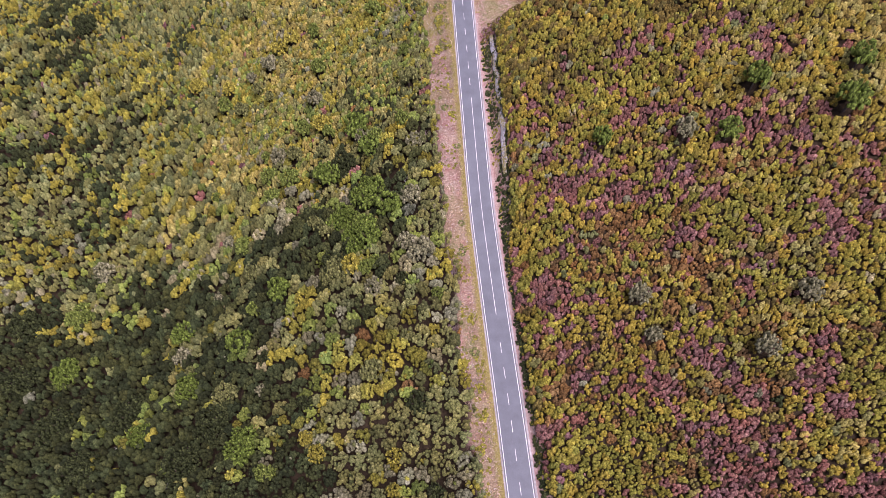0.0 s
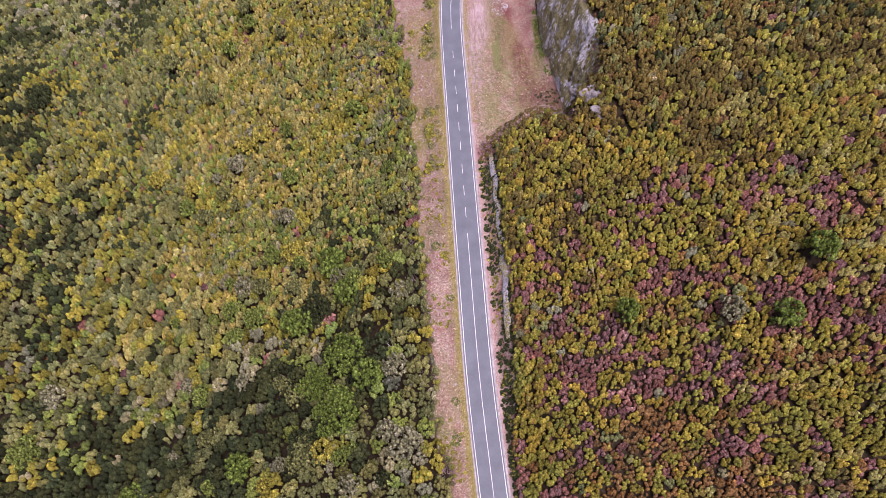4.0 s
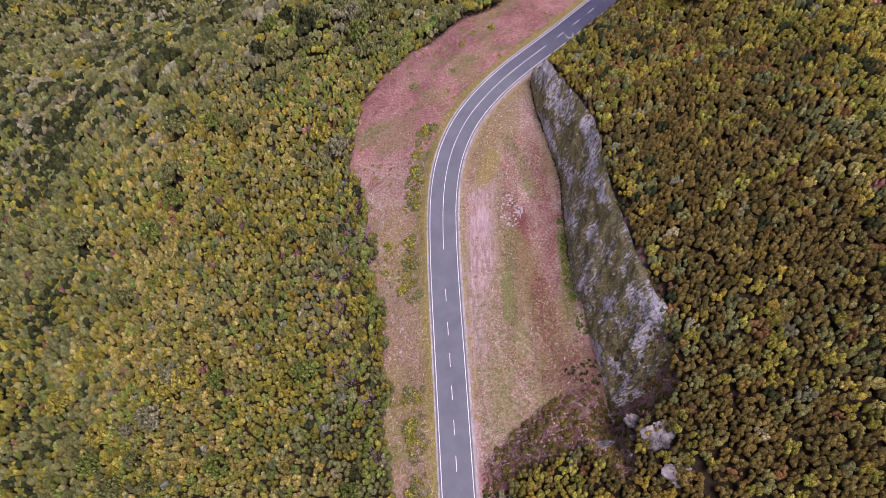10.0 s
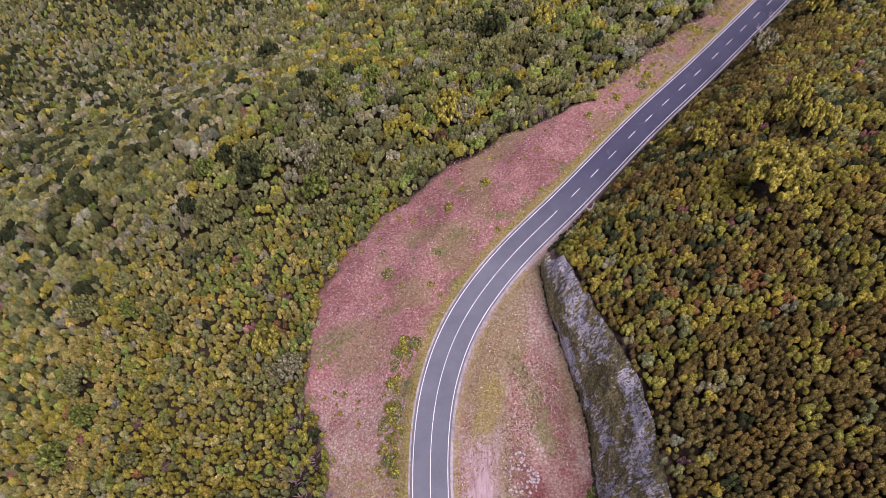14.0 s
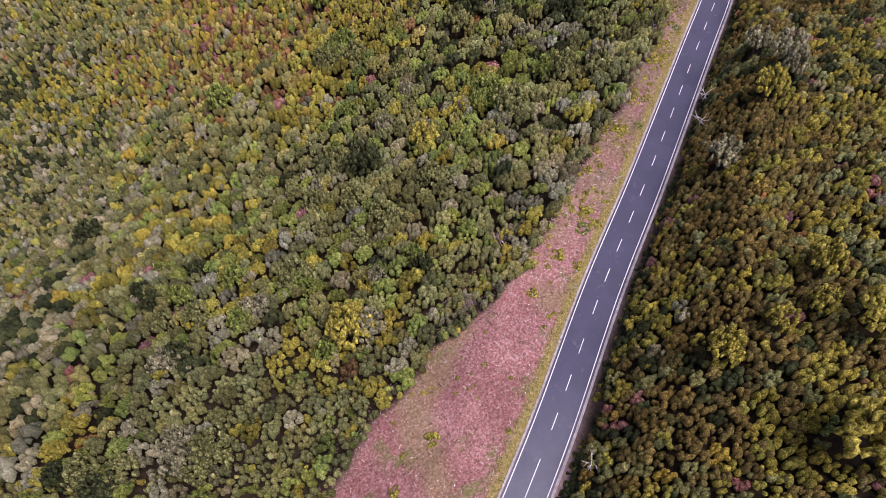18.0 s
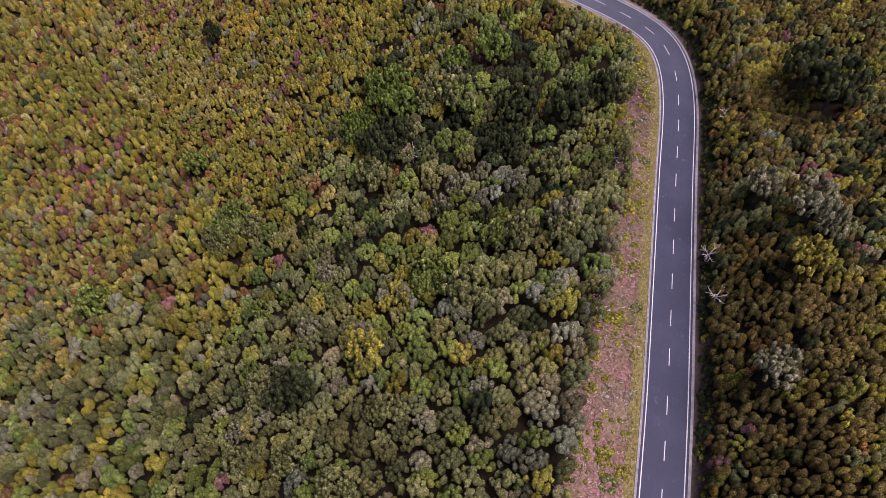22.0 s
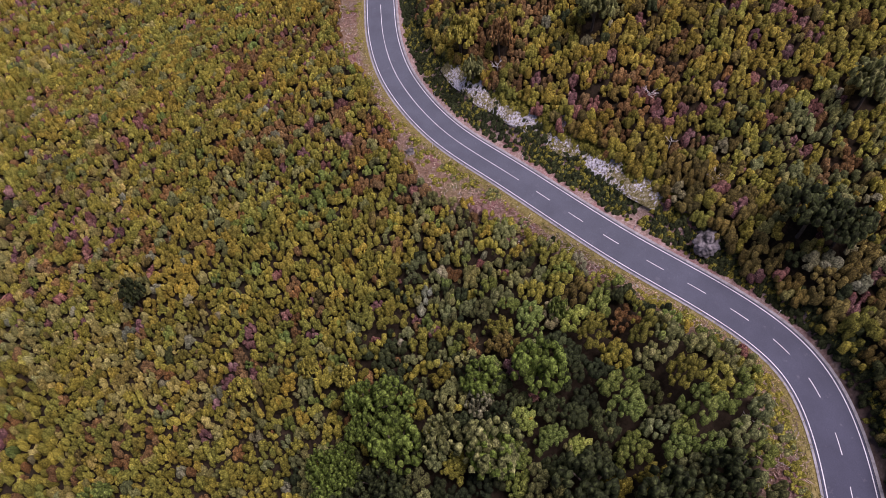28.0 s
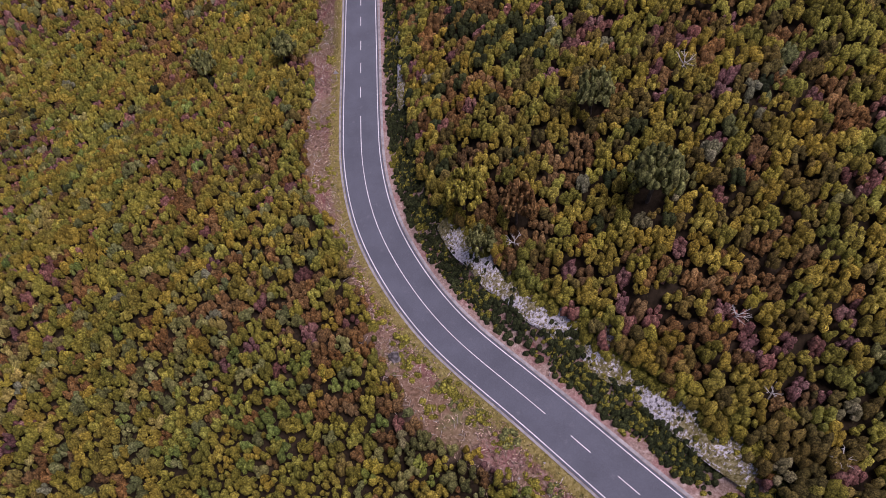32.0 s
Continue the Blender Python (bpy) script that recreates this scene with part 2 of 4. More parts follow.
def rock_material(name, scale, stretch, bare, pale=1.0):
    """Pale limestone in streaks, overgrown with moss and thin grass; bare is the level at which stone begins."""
    m, nt, b = nodes_of(name, 0.9, 0.15)
    run = nt.nodes.new("ShaderNodeAttribute")
    run.attribute_name = "run"

    def on_face(scale, stretch, detail):
        mp = nt.nodes.new("ShaderNodeMapping")
        mp.inputs["Scale"].default_value = stretch
        n = add(nt, "ShaderNodeTexNoise", Scale=scale, Detail=detail, Roughness=0.68)
        nt.links.new(run.outputs["Vector"], mp.inputs[0])
        nt.links.new(mp.outputs[0], n.inputs["Vector"])
        return n.outputs["Fac"]

    streak, fine, wide = on_face(scale, stretch, 7.0), on_face(3.0, (1.0, 0.5, 0.3), 7.0), on_face(0.12, (1.0, 0.9, 1.0), 2.0)
    stone = ramp(nt, fine, [(at, tuple(pale * v for v in c)) for at, c in ((0.36, (0.15, 0.142, 0.148)), (0.45, (0.50, 0.49, 0.50)), (0.54, (0.82, 0.81, 0.82)))])
    moss = ramp(nt, fine, [(0.34, (0.085, 0.076, 0.024)), (0.48, (0.240, 0.212, 0.078)), (0.62, (0.44, 0.40, 0.23))])
    both = nt.nodes.new("ShaderNodeMath")
    both.operation = "MULTIPLY_ADD"
    both.inputs[1].default_value = 0.9
    nt.links.new(wide, both.inputs[0])
    nt.links.new(streak, both.inputs[2])
    nt.links.new(mixed(nt, ramp(nt, both.outputs[0], [(bare, grey(0.0)), (bare + 0.035, grey(1.0))]), moss, stone), b.inputs["Base Color"])
    relief(nt, b, fine, 1.0, 0.35)
    return m


ASPHALT, GROUND = asphalt(), ground_material()
ROCK = rock_material("quarried_rock", 2.3, (1.0, 0.24, 0.15), 0.975)
GREY_ROCK = rock_material("grey_bank_rock", 2.4, (1.0, 0.6, 0.3), 0.9, 0.55)
BANK_ROCK = rock_material("bank_rock", 2.6, (1.0, 0.7, 0.3), 0.925)

# ---- the plan: road line, hillside, cuttings ----
rng = np.random.default_rng(7)
LINE = [(18.5, 33), (16.4, 58), (13.6, 88), (11.1, 115), (9.4, 144), (7.9, 172), (6.6, 199), (5.6, 219), (5.1, 235), (5.4, 246), (7.2, 257), (12, 269), (21.5, 282), (37.4, 298.2),
        (55.8, 317.8), (73.2, 334.9), (90.8, 352.8), (104.7, 367), (116.4, 378.8), (123.6, 387.6), (127.4, 395), (128, 401.5), (126.2, 411), (121.6, 427), (117.2, 448.5), (113.7, 466), (114.6, 483.3),
        (119, 497.5), (125.4, 510.3), (133.1, 524.6), (143, 543)]
RISE = [(40, -4.4), (90, -5.4), (140, -0.6), (190, 0.8), (240, -1.3), (290, -3.4), (340, -9.0), (380, -12.7), (420, -15.8), (460, -20.3), (500, -24.2), (560, -29.7)]


def smooth_line():
    p = np.array(LINE, float)
    p = np.vstack([p[0] - (p[1] - p[0]) * 3, p, p[-1] + (p[-1] - p[-2]) * 6])
    out = []
    for i in range(len(p) - 1):
        a, b, c, d = p[max(i - 1, 0)], p[i], p[i + 1], p[min(i + 2, len(p) - 1)]
        for u in np.linspace(0, 1, 40, endpoint=False):
            out.append(0.5 * (2 * b + (c - a) * u + (2 * a - 5 * b + 4 * c - d) * u * u + (3 * b - a - 3 * c + d) * u ** 3))
    out = np.array(out)
    run = np.r_[0, np.cumsum(np.hypot(*np.diff(out, axis=0).T))]
    at = np.arange(0, run[-1], 1.0)
    q = np.c_[np.interp(at, run, out[:, 0]), np.interp(at, run, out[:, 1])]
    w = np.exp(-0.5 * (np.arange(-9, 10) / 3.5) ** 2)
    w /= w.sum()
    r = np.pad(q, ((9, 9), (0, 0)), "edge")
    q[10:-10] = np.c_[np.convolve(r[:, 0], w, "valid"), np.convolve(r[:, 1], w, "valid")][10:-10]
    z = np.interp(q[:, 1], *np.array(RISE).T)
    w = np.exp(-0.5 * (np.arange(-45, 46) / 18) ** 2)
    z = np.convolve(np.pad(z, 45, "edge"), w / w.sum(), "valid")
    return np.c_[q, z]


ROAD = smooth_line()
WAY = np.gradient(ROAD[:, :2], axis=0)
WAY /= np.linalg.norm(WAY, axis=1)[:, None]
SIDE = np.c_[WAY[:, 1], -WAY[:, 0]]          # to the right of the road, uphill


def near_road(x, y):
    """Index of the nearest point of the road, and the distance from its middle line (right is positive)."""
    x, y = np.asarray(x, float).ravel(), np.asarray(y, float).ravel()
    idx, off = np.zeros(len(x), int), np.zeros(len(x))
    for a in range(0, len(x), 20000):
        s = slice(a, a + 20000)
        d2 = (x[s, None] - ROAD[None, :, 0]) ** 2 + (y[s, None] - ROAD[None, :, 1]) ** 2
        i = d2.argmin(1)
        rel = np.c_[x[s], y[s]] - ROAD[i, :2]
        side = (rel * SIDE[i]).sum(1)
        idx[s], off[s] = i, np.where(side >= 0, 1, -1) * np.sqrt(d2[np.arange(len(i)), i])
    return idx, off


SWELL = [[0, 7.3, -5.9, -3.1, 8.6, 0, -6.3, -13.4, 0, 0], [0, -30.8, -19.5, -6.5, -15.7, 7, -18.6, -10.4, 0, 0], [6.9, 8.5, 18.1, 16.1, 14.5, 36.7, -14.5, -4.2, 0, 0],
         [0, 8.9, -2.2, -15.4, -12.7, 0.7, -12.8, -9.6, 0, 0], [0, 0, -0.3, 41.8, 24.5, -9.4, 9.7, 8.7, 14.9, -13.1], [0, 14.1, 14.1, 0, 0, 30.4, -36.5, 4.4, -18.4, -8.2], [0, 0, 0, 0, 0, 0, 0, 36.7, 0, 0]]


def hillside(x, y):
    z = -18.8 + 0.2457 * x - 0.0645 * y
    for i, row in enumerate(SWELL):
        for j, w in enumerate(row):
            if w:
                z = z + w * np.exp(-((x + 180 - 62 * i) ** 2 + (y - 30 - 62 * j) ** 2) / 7688)
    return z


LATTICE = rng.random((64, 64, 8))


def blotch(x, y, size, layer=0):
    """Smooth value noise, 0 to 1, with blotches of that many metres."""
    u, v = np.asarray(x) / size + 37.3 * layer, np.asarray(y) / size + 11.7 * layer
    i, j = np.floor(u).astype(int), np.floor(v).astype(int)
    f, g = u - i, v - j
    f, g = f * f * (3 - 2 * f), g * g * (3 - 2 * g)
    t = LATTICE[:, :, layer % 8]
    return (t[i % 64, j % 64] * (1 - f) + t[(i + 1) % 64, j % 64] * f) * (1 - g) + (t[i % 64, (j + 1) % 64] * (1 - f) + t[(i + 1) % 64, (j + 1) % 64] * f) * g


QUARRY = np.array([(8, 178), (13, 182), (18, 187), (24, 192), (30, 196), (35, 197), (38.2, 190.5), (38.4, 195), (37.6, 201), (36.8, 206), (35.5, 211), (34, 222), (33.5, 236), (34, 248), (32.3, 258), (30.3, 268), (29, 277), (29.2, 281.5), (31.5, 286.5), (25, 280), (20, 274), (9, 255), (6, 235)], float)


def outside(x, y, poly):
    """Distance from a polygon, 0 inside it."""
    best, inside = np.full(len(x), 1e9), np.zeros(len(x), bool)
    for (ax, ay), (bx, by) in zip(poly, np.roll(poly, -1, 0)):
        u = np.clip(((x - ax) * (bx - ax) + (y - ay) * (by - ay)) / ((bx - ax) ** 2 + (by - ay) ** 2), 0, 1)
        best = np.minimum(best, np.hypot(x - ax - u * (bx - ax), y - ay - u * (by - ay)))
        inside ^= ((ay > y) != (by > y)) & (x < (bx - ax) * (y - ay) / (by - ay + 1e-9) + ax)
    return np.where(inside, 0, best)


def bench(y):
    return np.interp(y, [0, 92, 110, 170, 280, 300, 395, 420, 480, 560], [4.3, 4.3, 5.2, 5.6, 5.0, 4.4, 4.4, 5.4, 5.2, 5.2])


def bank(y):
    return np.interp(y, [0, 92, 110, 175, 290, 405, 425, 560], [1.0, 1.0, 1.2, 1.2, 1.7, 1.7, 0.95, 1.1])


def quarry_slope(x, y):
    """Steep rock to the east, an easier slope of rubble to the south."""
    return 3.9 + 1.4 * np.clip((y - 215) / 45, 0, 1) - 2.7 * np.clip((202 - y) / 5, 0, 1) * np.clip((39 - x) / 3, 0, 1)


def terrain(x, y, full=False):
    x, y = np.asarray(x, float).ravel(), np.asarray(y, float).ravel()
    idx, off = near_road(x, y)
    zr = ROAD[idx, 2]
    h = hillside(x, y) + (blotch(x, y, 14, 1) - 0.5) * 2.2 + (blotch(x, y, 5, 2) - 0.5) * 0.8
    q = outside(x, y, QUARRY)
    pit = zr + 0.3 + quarry_slope(x, y) * q + (blotch(x, y, 5, 4) - 0.5) * 2.4 * np.clip(q / 3, 0, 1) + (blotch(x, y, 1.8, 5) - 0.5) * 0.8 * np.clip(q / 2, 0, 1)
    dig = np.minimum(zr + bank(y) * np.maximum(0, off - bench(y)), pit)
    right = np.minimum(np.maximum(h, zr + 0.4 + 0.05 * np.maximum(off, 0)), dig)
    low = np.maximum(0, -off - 4.2)
    far = np.clip((-off - 35) / 40, 0, 1)
    left = np.maximum(np.minimum(h, zr - 0.05 - 0.10 * low + far * 30), zr - 0.05 - 0.75 * low)
    z = np.where(off > 0, right, left)
    flat = np.clip((np.abs(off) - 3.7) / 1.0, 0, 1)
    z = z * flat + (zr - 0.10) * (1 - flat)
    if full:
        return z, idx, off, h, dig, q
    return z


def growth(y):
    """How far from the road's middle the tall growth begins on the uphill side."""
    return np.interp(y, [37, 60, 98, 115, 134, 176, 280, 295, 400, 412, 420, 431, 470, 481, 496, 550], [6.5, 5.3, 5.6, 8.0, 9.2, 9.4, 7.0, 5.4, 5.4, 5.6, 7.6, 10.0, 10.2, 8.4, 7.8, 7.8])


def cleared(y):
    """How far the cut-back verge reaches to the left of the road."""
    return np.interp(y, [33, 58, 74, 91, 108, 147, 170, 196, 219, 242, 257, 268, 282, 298, 308, 318, 326, 345, 357, 369, 392, 404, 431, 446, 463, 476, 490, 504, 548],
                     [8.5, 10, 11, 8.2, 10.4, 11.7, 12.6, 13, 14, 17, 23, 27, 31, 29, 26, 21, 13, 12.5, 10, 9.5, 8.5, 5.5, 5.5, 11, 10.5, 6.2, 7, 9.6, 9.5])


# ---- mesh helpers ----


def mesh_of(name, verts, faces, material, smooth=True):
    """A mesh from arrays; faces all have the same number of corners."""
    me = bpy.data.meshes.new(name)
    verts, faces = np.asarray(verts, np.float32), np.asarray(faces, np.int32)
    n, k = faces.shape
    me.vertices.add(len(verts))
    me.vertices.foreach_set("co", verts.ravel())
    me.loops.add(n * k)
    me.loops.foreach_set("vertex_index", faces.ravel())
    me.polygons.add(n)
    me.polygons.foreach_set("loop_start", np.arange(0, n * k, k, dtype=np.int32))
    me.update(calc_edges=True)
    me.polygons.foreach_set("use_smooth", np.full(n, smooth))
    me.materials.append(material)
    me.update()
    return me


def strip(name, rows, material, smooth=True):
    """A sheet through rows of points, shape (n, m, 3)."""
    n, m = rows.shape[:2]
    i = np.arange(n * m).reshape(n, m)
    f = np.stack([i[:-1, :-1], i[:-1, 1:], i[1:, 1:], i[1:, :-1]], -1).reshape(-1, 4)
    return mesh_of(name, rows.reshape(-1, 3), f, material, smooth)


def part(name, me, parent, label=""):
    ob = new(name, me)
    ob.parent = parent
    return tagged(ob, label)


# ---- ground ----
far_out = np.cumsum(4.0 * 1.13 ** np.arange(42))
across = np.r_[-75 - far_out[::-1], np.arange(-75, -36, 3.0), np.arange(-36, -8, 1.2), np.arange(-8, 8, 0.8), np.arange(8, 48, 1.2), np.arange(48, 96, 3.0), 96 + far_out]
ahead = np.r_[-30 - far_out[::-1], np.arange(-30, 30, 3.0), np.arange(30, 545, 1.2), np.arange(545, 690, 4.0), 690 + far_out]
mid_x = np.interp(ahead, ROAD[:, 1], ROAD[:, 0])
gx, gy = mid_x[:, None] + across[None, :], np.repeat(ahead[:, None], len(across), 1)
gz, gi, goff, gh, gdig, gq = terrain(gx, gy, True)
span = np.hypot(gx.ravel() + 20, gy.ravel() - 300)
gz = np.where(span > 500, np.maximum(gz, -140) * np.clip((1500 - span) / 1000, 0, 1) - 60 * np.clip((span - 500) / 1000, 0, 1), gz)
ground_me = strip("ground", np.stack([gx, gy, gz.reshape(gx.shape)], -1), GROUND)
fx, fy = gx.ravel(), gy.ravel()
wob = blotch(fx, fy, 6, 3) * 0.6 + blotch(fx, fy, 2.5, 4) * 0.4
reach = cleared(fy) + 1.2 + (wob - 0.5) * 5
in_verge = np.clip((reach + goff) / 1.5, 0, 1) * (goff < 0)
in_cut = ((goff > 0) & (((goff < growth(fy) + 0.5) & (gq > 0)) | (gh > ROAD[gi, 2] + 0.3 + quarry_slope(fx, fy) * gq))).astype(float)
in_cut = in_cut * np.interp(fy, [284, 296, 390, 405], [1.0, 0.12, 0.12, 1.0])
floor_q = (gq <= 0) & (goff > 0)
grass = np.clip(1.6 - np.abs(-goff - 4.3) / 0.75, 0, 1) * (goff < 0) * (0.55 + 0.45 * wob)
grass = np.maximum(grass, 0.75 * in_verge * np.clip(1.5 - (-goff - 4.0) / 2.6, 0, 1) * np.clip((fy - 150) / 15, 0, 1) * np.clip((285 - fy) / 15, 0, 1) * np.clip(wob * 2.4 - 0.5, 0, 1))
grass = np.maximum(grass, in_verge * np.clip((blotch(fx, fy, 7, 5) - 0.60) * 5, 0, 0.6))
grass = np.maximum(grass, floor_q * np.clip((blotch(fx, fy * 0.35, 5, 6) - 0.46) * 3, 0, 0.65))
grass = np.maximum(grass, in_verge * np.clip((fy - 325) / 20, 0, 1) * np.clip((blotch(fx, fy, 5, 7) - 0.35) * 3, 0, 0.4))
drift = (blotch(fx, fy, 11, 2) - 0.5) * 2.2 + (wob - 0.5) * 2.4


def band(ys, xs, half, y0, y1):
    """A strip along the quarry floor that follows x over y, fading at its ends."""
    side = 1.25 - np.abs(fx - np.interp(fy, ys, xs) + 0.6 * drift) / half
    return np.clip(side * 1.6, 0, 1) * np.clip((fy - y0) / 6, 0, 1) * np.clip((y1 - fy) / 6, 0, 1) * (gq <= 0.5) * (goff > 4)


foot = np.interp(fy, [190, 210, 225, 240, 252, 269, 277], [36, 33.5, 33.8, 33.8, 32.6, 29.6, 28.6])
soil = 0.9 * band([195, 213, 243, 255], [10.6, 12.0, 14.2, 17], 3.0, 198, 250)
soil = np.maximum(soil, np.interp(fy, [280, 300, 392, 410], [0.7, 0.15, 0.15, 0.3]) * np.clip(1.2 - np.abs(goff - 4.2) / 0.6, 0, 1) * (goff > 0))
ruddy = 1.15 * band([198, 202, 216, 231, 240], [30, 28.7, 25.4, 22.5, 23], 2.5, 196, 243) + 0.5 * band([216, 250], [29, 28], 2.6, 205, 262)
ruddy = ruddy + (gq > 0) * (gq < 12) * (fx < 36) * (fx > 12) * (fy < 206) * (fy > 176) * 0.6
ruddy = ruddy + in_verge * np.clip((fy - 258) / 18, 0, 1) * np.clip((330 - fy) / 20, 0, 1) * np.clip(wob * 2.2 - 0.75, 0, 0.5)
ruddy = ruddy + in_verge * np.clip((fy - 330) / 30, 0, 1) * np.clip(wob * 2.4 - 0.7, 0, 0.55)
verdant = 0.75 * band([205, 223, 236], [18.3, 19.6, 20.5], 1.7, 206, 238) + 0.55 * band([240, 262], [27.5, 21.5], 2.2, 240, 266)
verdant = np.maximum(verdant, 0.38 * (gq <= 0) * (goff > 5) * np.clip((226 - fy) / 10, 0, 1) * (fx < 29))
verdant = np.maximum(verdant, 0.95 * np.clip(1.4 - np.abs(fx - foot + 1.6) / 1.5, 0, 1) * np.clip((fy - 208) / 6, 0, 1) * np.clip((238 - fy) / 6, 0, 1))
verdant = np.maximum(verdant, 0.55 * in_verge * np.clip((blotch(fx, fy, 4, 1) - 0.72) * 6, 0, 1))
yellowish = 0.45 * np.clip(1.7 - np.abs(goff - 4.6) / 0.8, 0, 1) * (goff > 0) * (fy > 190) * (fy < 280) + 0.6 * band([246, 256], [14, 17], 2.4, 243, 262)
yellowish = np.maximum(yellowish, np.interp(fy, [60, 120, 290, 330], [0.6, 0.5, 0.6, 1.0]) * np.clip(1.7 - np.abs(-goff - 4.4) / 0.8, 0, 1) * (goff < 0))
yellowish = np.maximum(yellowish, 0.42 * in_verge * np.clip((fy - 170) / 10, 0, 1) * np.clip((254 - fy) / 14, 0, 1))
rosy = 0.8 * in_verge * np.clip((fy - 250) / 14, 0, 1) * np.interp(fy, [325, 350, 395, 420], [1.0, 0.7, 0.4, 0.6])
colours = np.c_[grass, np.maximum(in_verge, in_cut), soil, np.clip(ruddy, 0, 1)].astype(np.float32)
layer = ground_me.color_attributes.new("cover", "FLOAT_COLOR", "POINT")
layer.data.foreach_set("color", colours.ravel())
layer = ground_me.color_attributes.new("sward", "FLOAT_COLOR", "POINT")
layer.data.foreach_set("color", np.c_[np.clip(verdant, 0, 1), np.clip(yellowish, 0, 1), rosy, np.ones(len(fx))].astype(np.float32).ravel())
ground = tagged(new("ground", ground_me), "hillside soil with cut brush, dry grass and bare verges", "ground", kind="structure")

# ---- road ----


def along_road(a, b, lift, i0=0, i1=None):
    i = np.arange(i0, len(ROAD) if i1 is None else i1)
    offs = np.atleast_1d(np.linspace(a, b, max(2, int(abs(b - a) / 1.2) + 1)))
    p = ROAD[i, None, :2] + SIDE[i, None] * offs[None, :, None]
    return np.concatenate([p, np.repeat(ROAD[i, 2] + lift, len(offs)).reshape(len(i), -1, 1)], 2)


road = tagged(new("road", strip("road", along_road(-3.35, 3.35, 0.0), ASPHALT)), "two-lane grey asphalt mountain road with white markings", "road", kind="structure")
part("edge_line", strip("edge_line", along_road(-3.07, -2.93, 0.008), PAINT), road)
part("edge_line", strip("edge_line", along_road(2.93, 3.07, 0.008), PAINT), road)
kerb_rows = along_road(-3.75, -3.42, 0.03)
part("concrete_edging", strip("concrete_edging", kerb_rows, CONCRETE), road, "pale concrete edging strip")
part("gutter", strip("gutter", along_road(3.42, 3.85, -0.02), CONCRETE), road, "shallow concrete gutter")


def index_at(y):
    return int(np.abs(ROAD[:, 1] - y).argmin())


for y0, y1 in ((81, 154.5), (229, 295), (447, 511)):
    part("centre_line", strip("centre_line", along_road(-0.06, 0.06, 0.008, index_at(y0), index_at(y1)), PAINT), road)
for y0, y1 in ((-20, 81), (154.5, 229), (295, 447), (511, 600)):
    a, b = index_at(y0) + 4, index_at(y1) - 5
    for k in range(max(1, int((b - a) / 7.2)) + 1):
        i = int(round(a + k * 7.2))
        if i + 4 <= b + 2:
            part("dash", strip("dash", along_road(-0.06, 0.06, 0.008, i, i + 4), PAINT), road)


# ---- rock faces of the cuttings ----


def rock_face(name, base, out, foot, steep, label, material, most=14.0, ragged=0.0, bulk=1.0):
    """A weathered face that climbs from a base line, outward, to the untouched hillside."""
    steps = np.linspace(0, 1, 64)
    reach = np.zeros(len(base))
    for w in np.arange(0.5, 24, 0.25):
        p = base + out * w
        h = hillside(p[:, 0], p[:, 1])
        reach = np.where((reach == 0) & (foot + steep * w > h + 0.2), w, reach)
    reach = np.where(reach == 0, most, reach)
    reach = np.clip(np.convolve(np.pad(reach, 6, "edge"), np.ones(13) / 13, "valid"), 1.0, most)
    ends = np.clip(np.minimum(np.arange(len(base)), np.arange(len(base))[::-1]) / 12, 0.5, 1)
    n = np.arange(len(base)) * 0.4
    reach = reach * (1 + ragged * (blotch(n, n * 0 + 3.0, 6, 1) + blotch(n, n * 0 + 9.0, 2.2, 2) - 1.0))
    base = base + out * (ragged * 1.3 * (blotch(n, n * 0 + 5.0, 4, 3) - 0.5))[:, None]
    d = (reach * ends)[:, None] * steps[None]
    x, y = base[:, None, 0] + out[:, None, 0] * d, base[:, None, 1] + out[:, None, 1] * d
    z = foot[:, None] + (steep[:, None] * d)
    s = np.repeat(np.arange(len(base))[:, None] * 0.4, len(steps), 1)
    up = z - foot[:, None] + d
    bulge = blotch(s, up * 0.4, 4.0, 3) * 1.5 + blotch(s, up * 0.35, 1.5, 4) * 0.9 + blotch(s, up * 0.6, 0.7, 5) * 0.5 - 0.4
    bulge = bulge * bulk
    fade = np.sin(np.pi * np.clip(steps, 0.02, 0.98))[None] ** 0.4
    x, y, z = x - out[:, None, 0] * (bulge * fade + 0.35 * bulk), y - out[:, None, 1] * (bulge * fade + 0.35 * bulk), z + 0.15
    me = strip(name, np.stack([x, y, z], -1), material)
    me.attributes.new("run", "FLOAT_VECTOR", "POINT").data.foreach_set("vector", np.stack([s, up, bulge], -1).astype(np.float32).ravel())
    return tagged(new(name, me), label, "rock face", kind="structure")


def resample(p, step):
    p = np.array(p, float)
    run = np.r_[0, np.cumsum(np.hypot(*np.diff(p, axis=0).T))]
    at = np.arange(0, run[-1], step)
    q = np.c_[np.interp(at, run, p[:, 0]), np.interp(at, run, p[:, 1])]
    w = np.ones(13) / 13
    return np.c_[np.convolve(np.pad(q[:, 0], 6, "edge"), w, "valid"), np.convolve(np.pad(q[:, 1], 6, "edge"), w, "valid")]


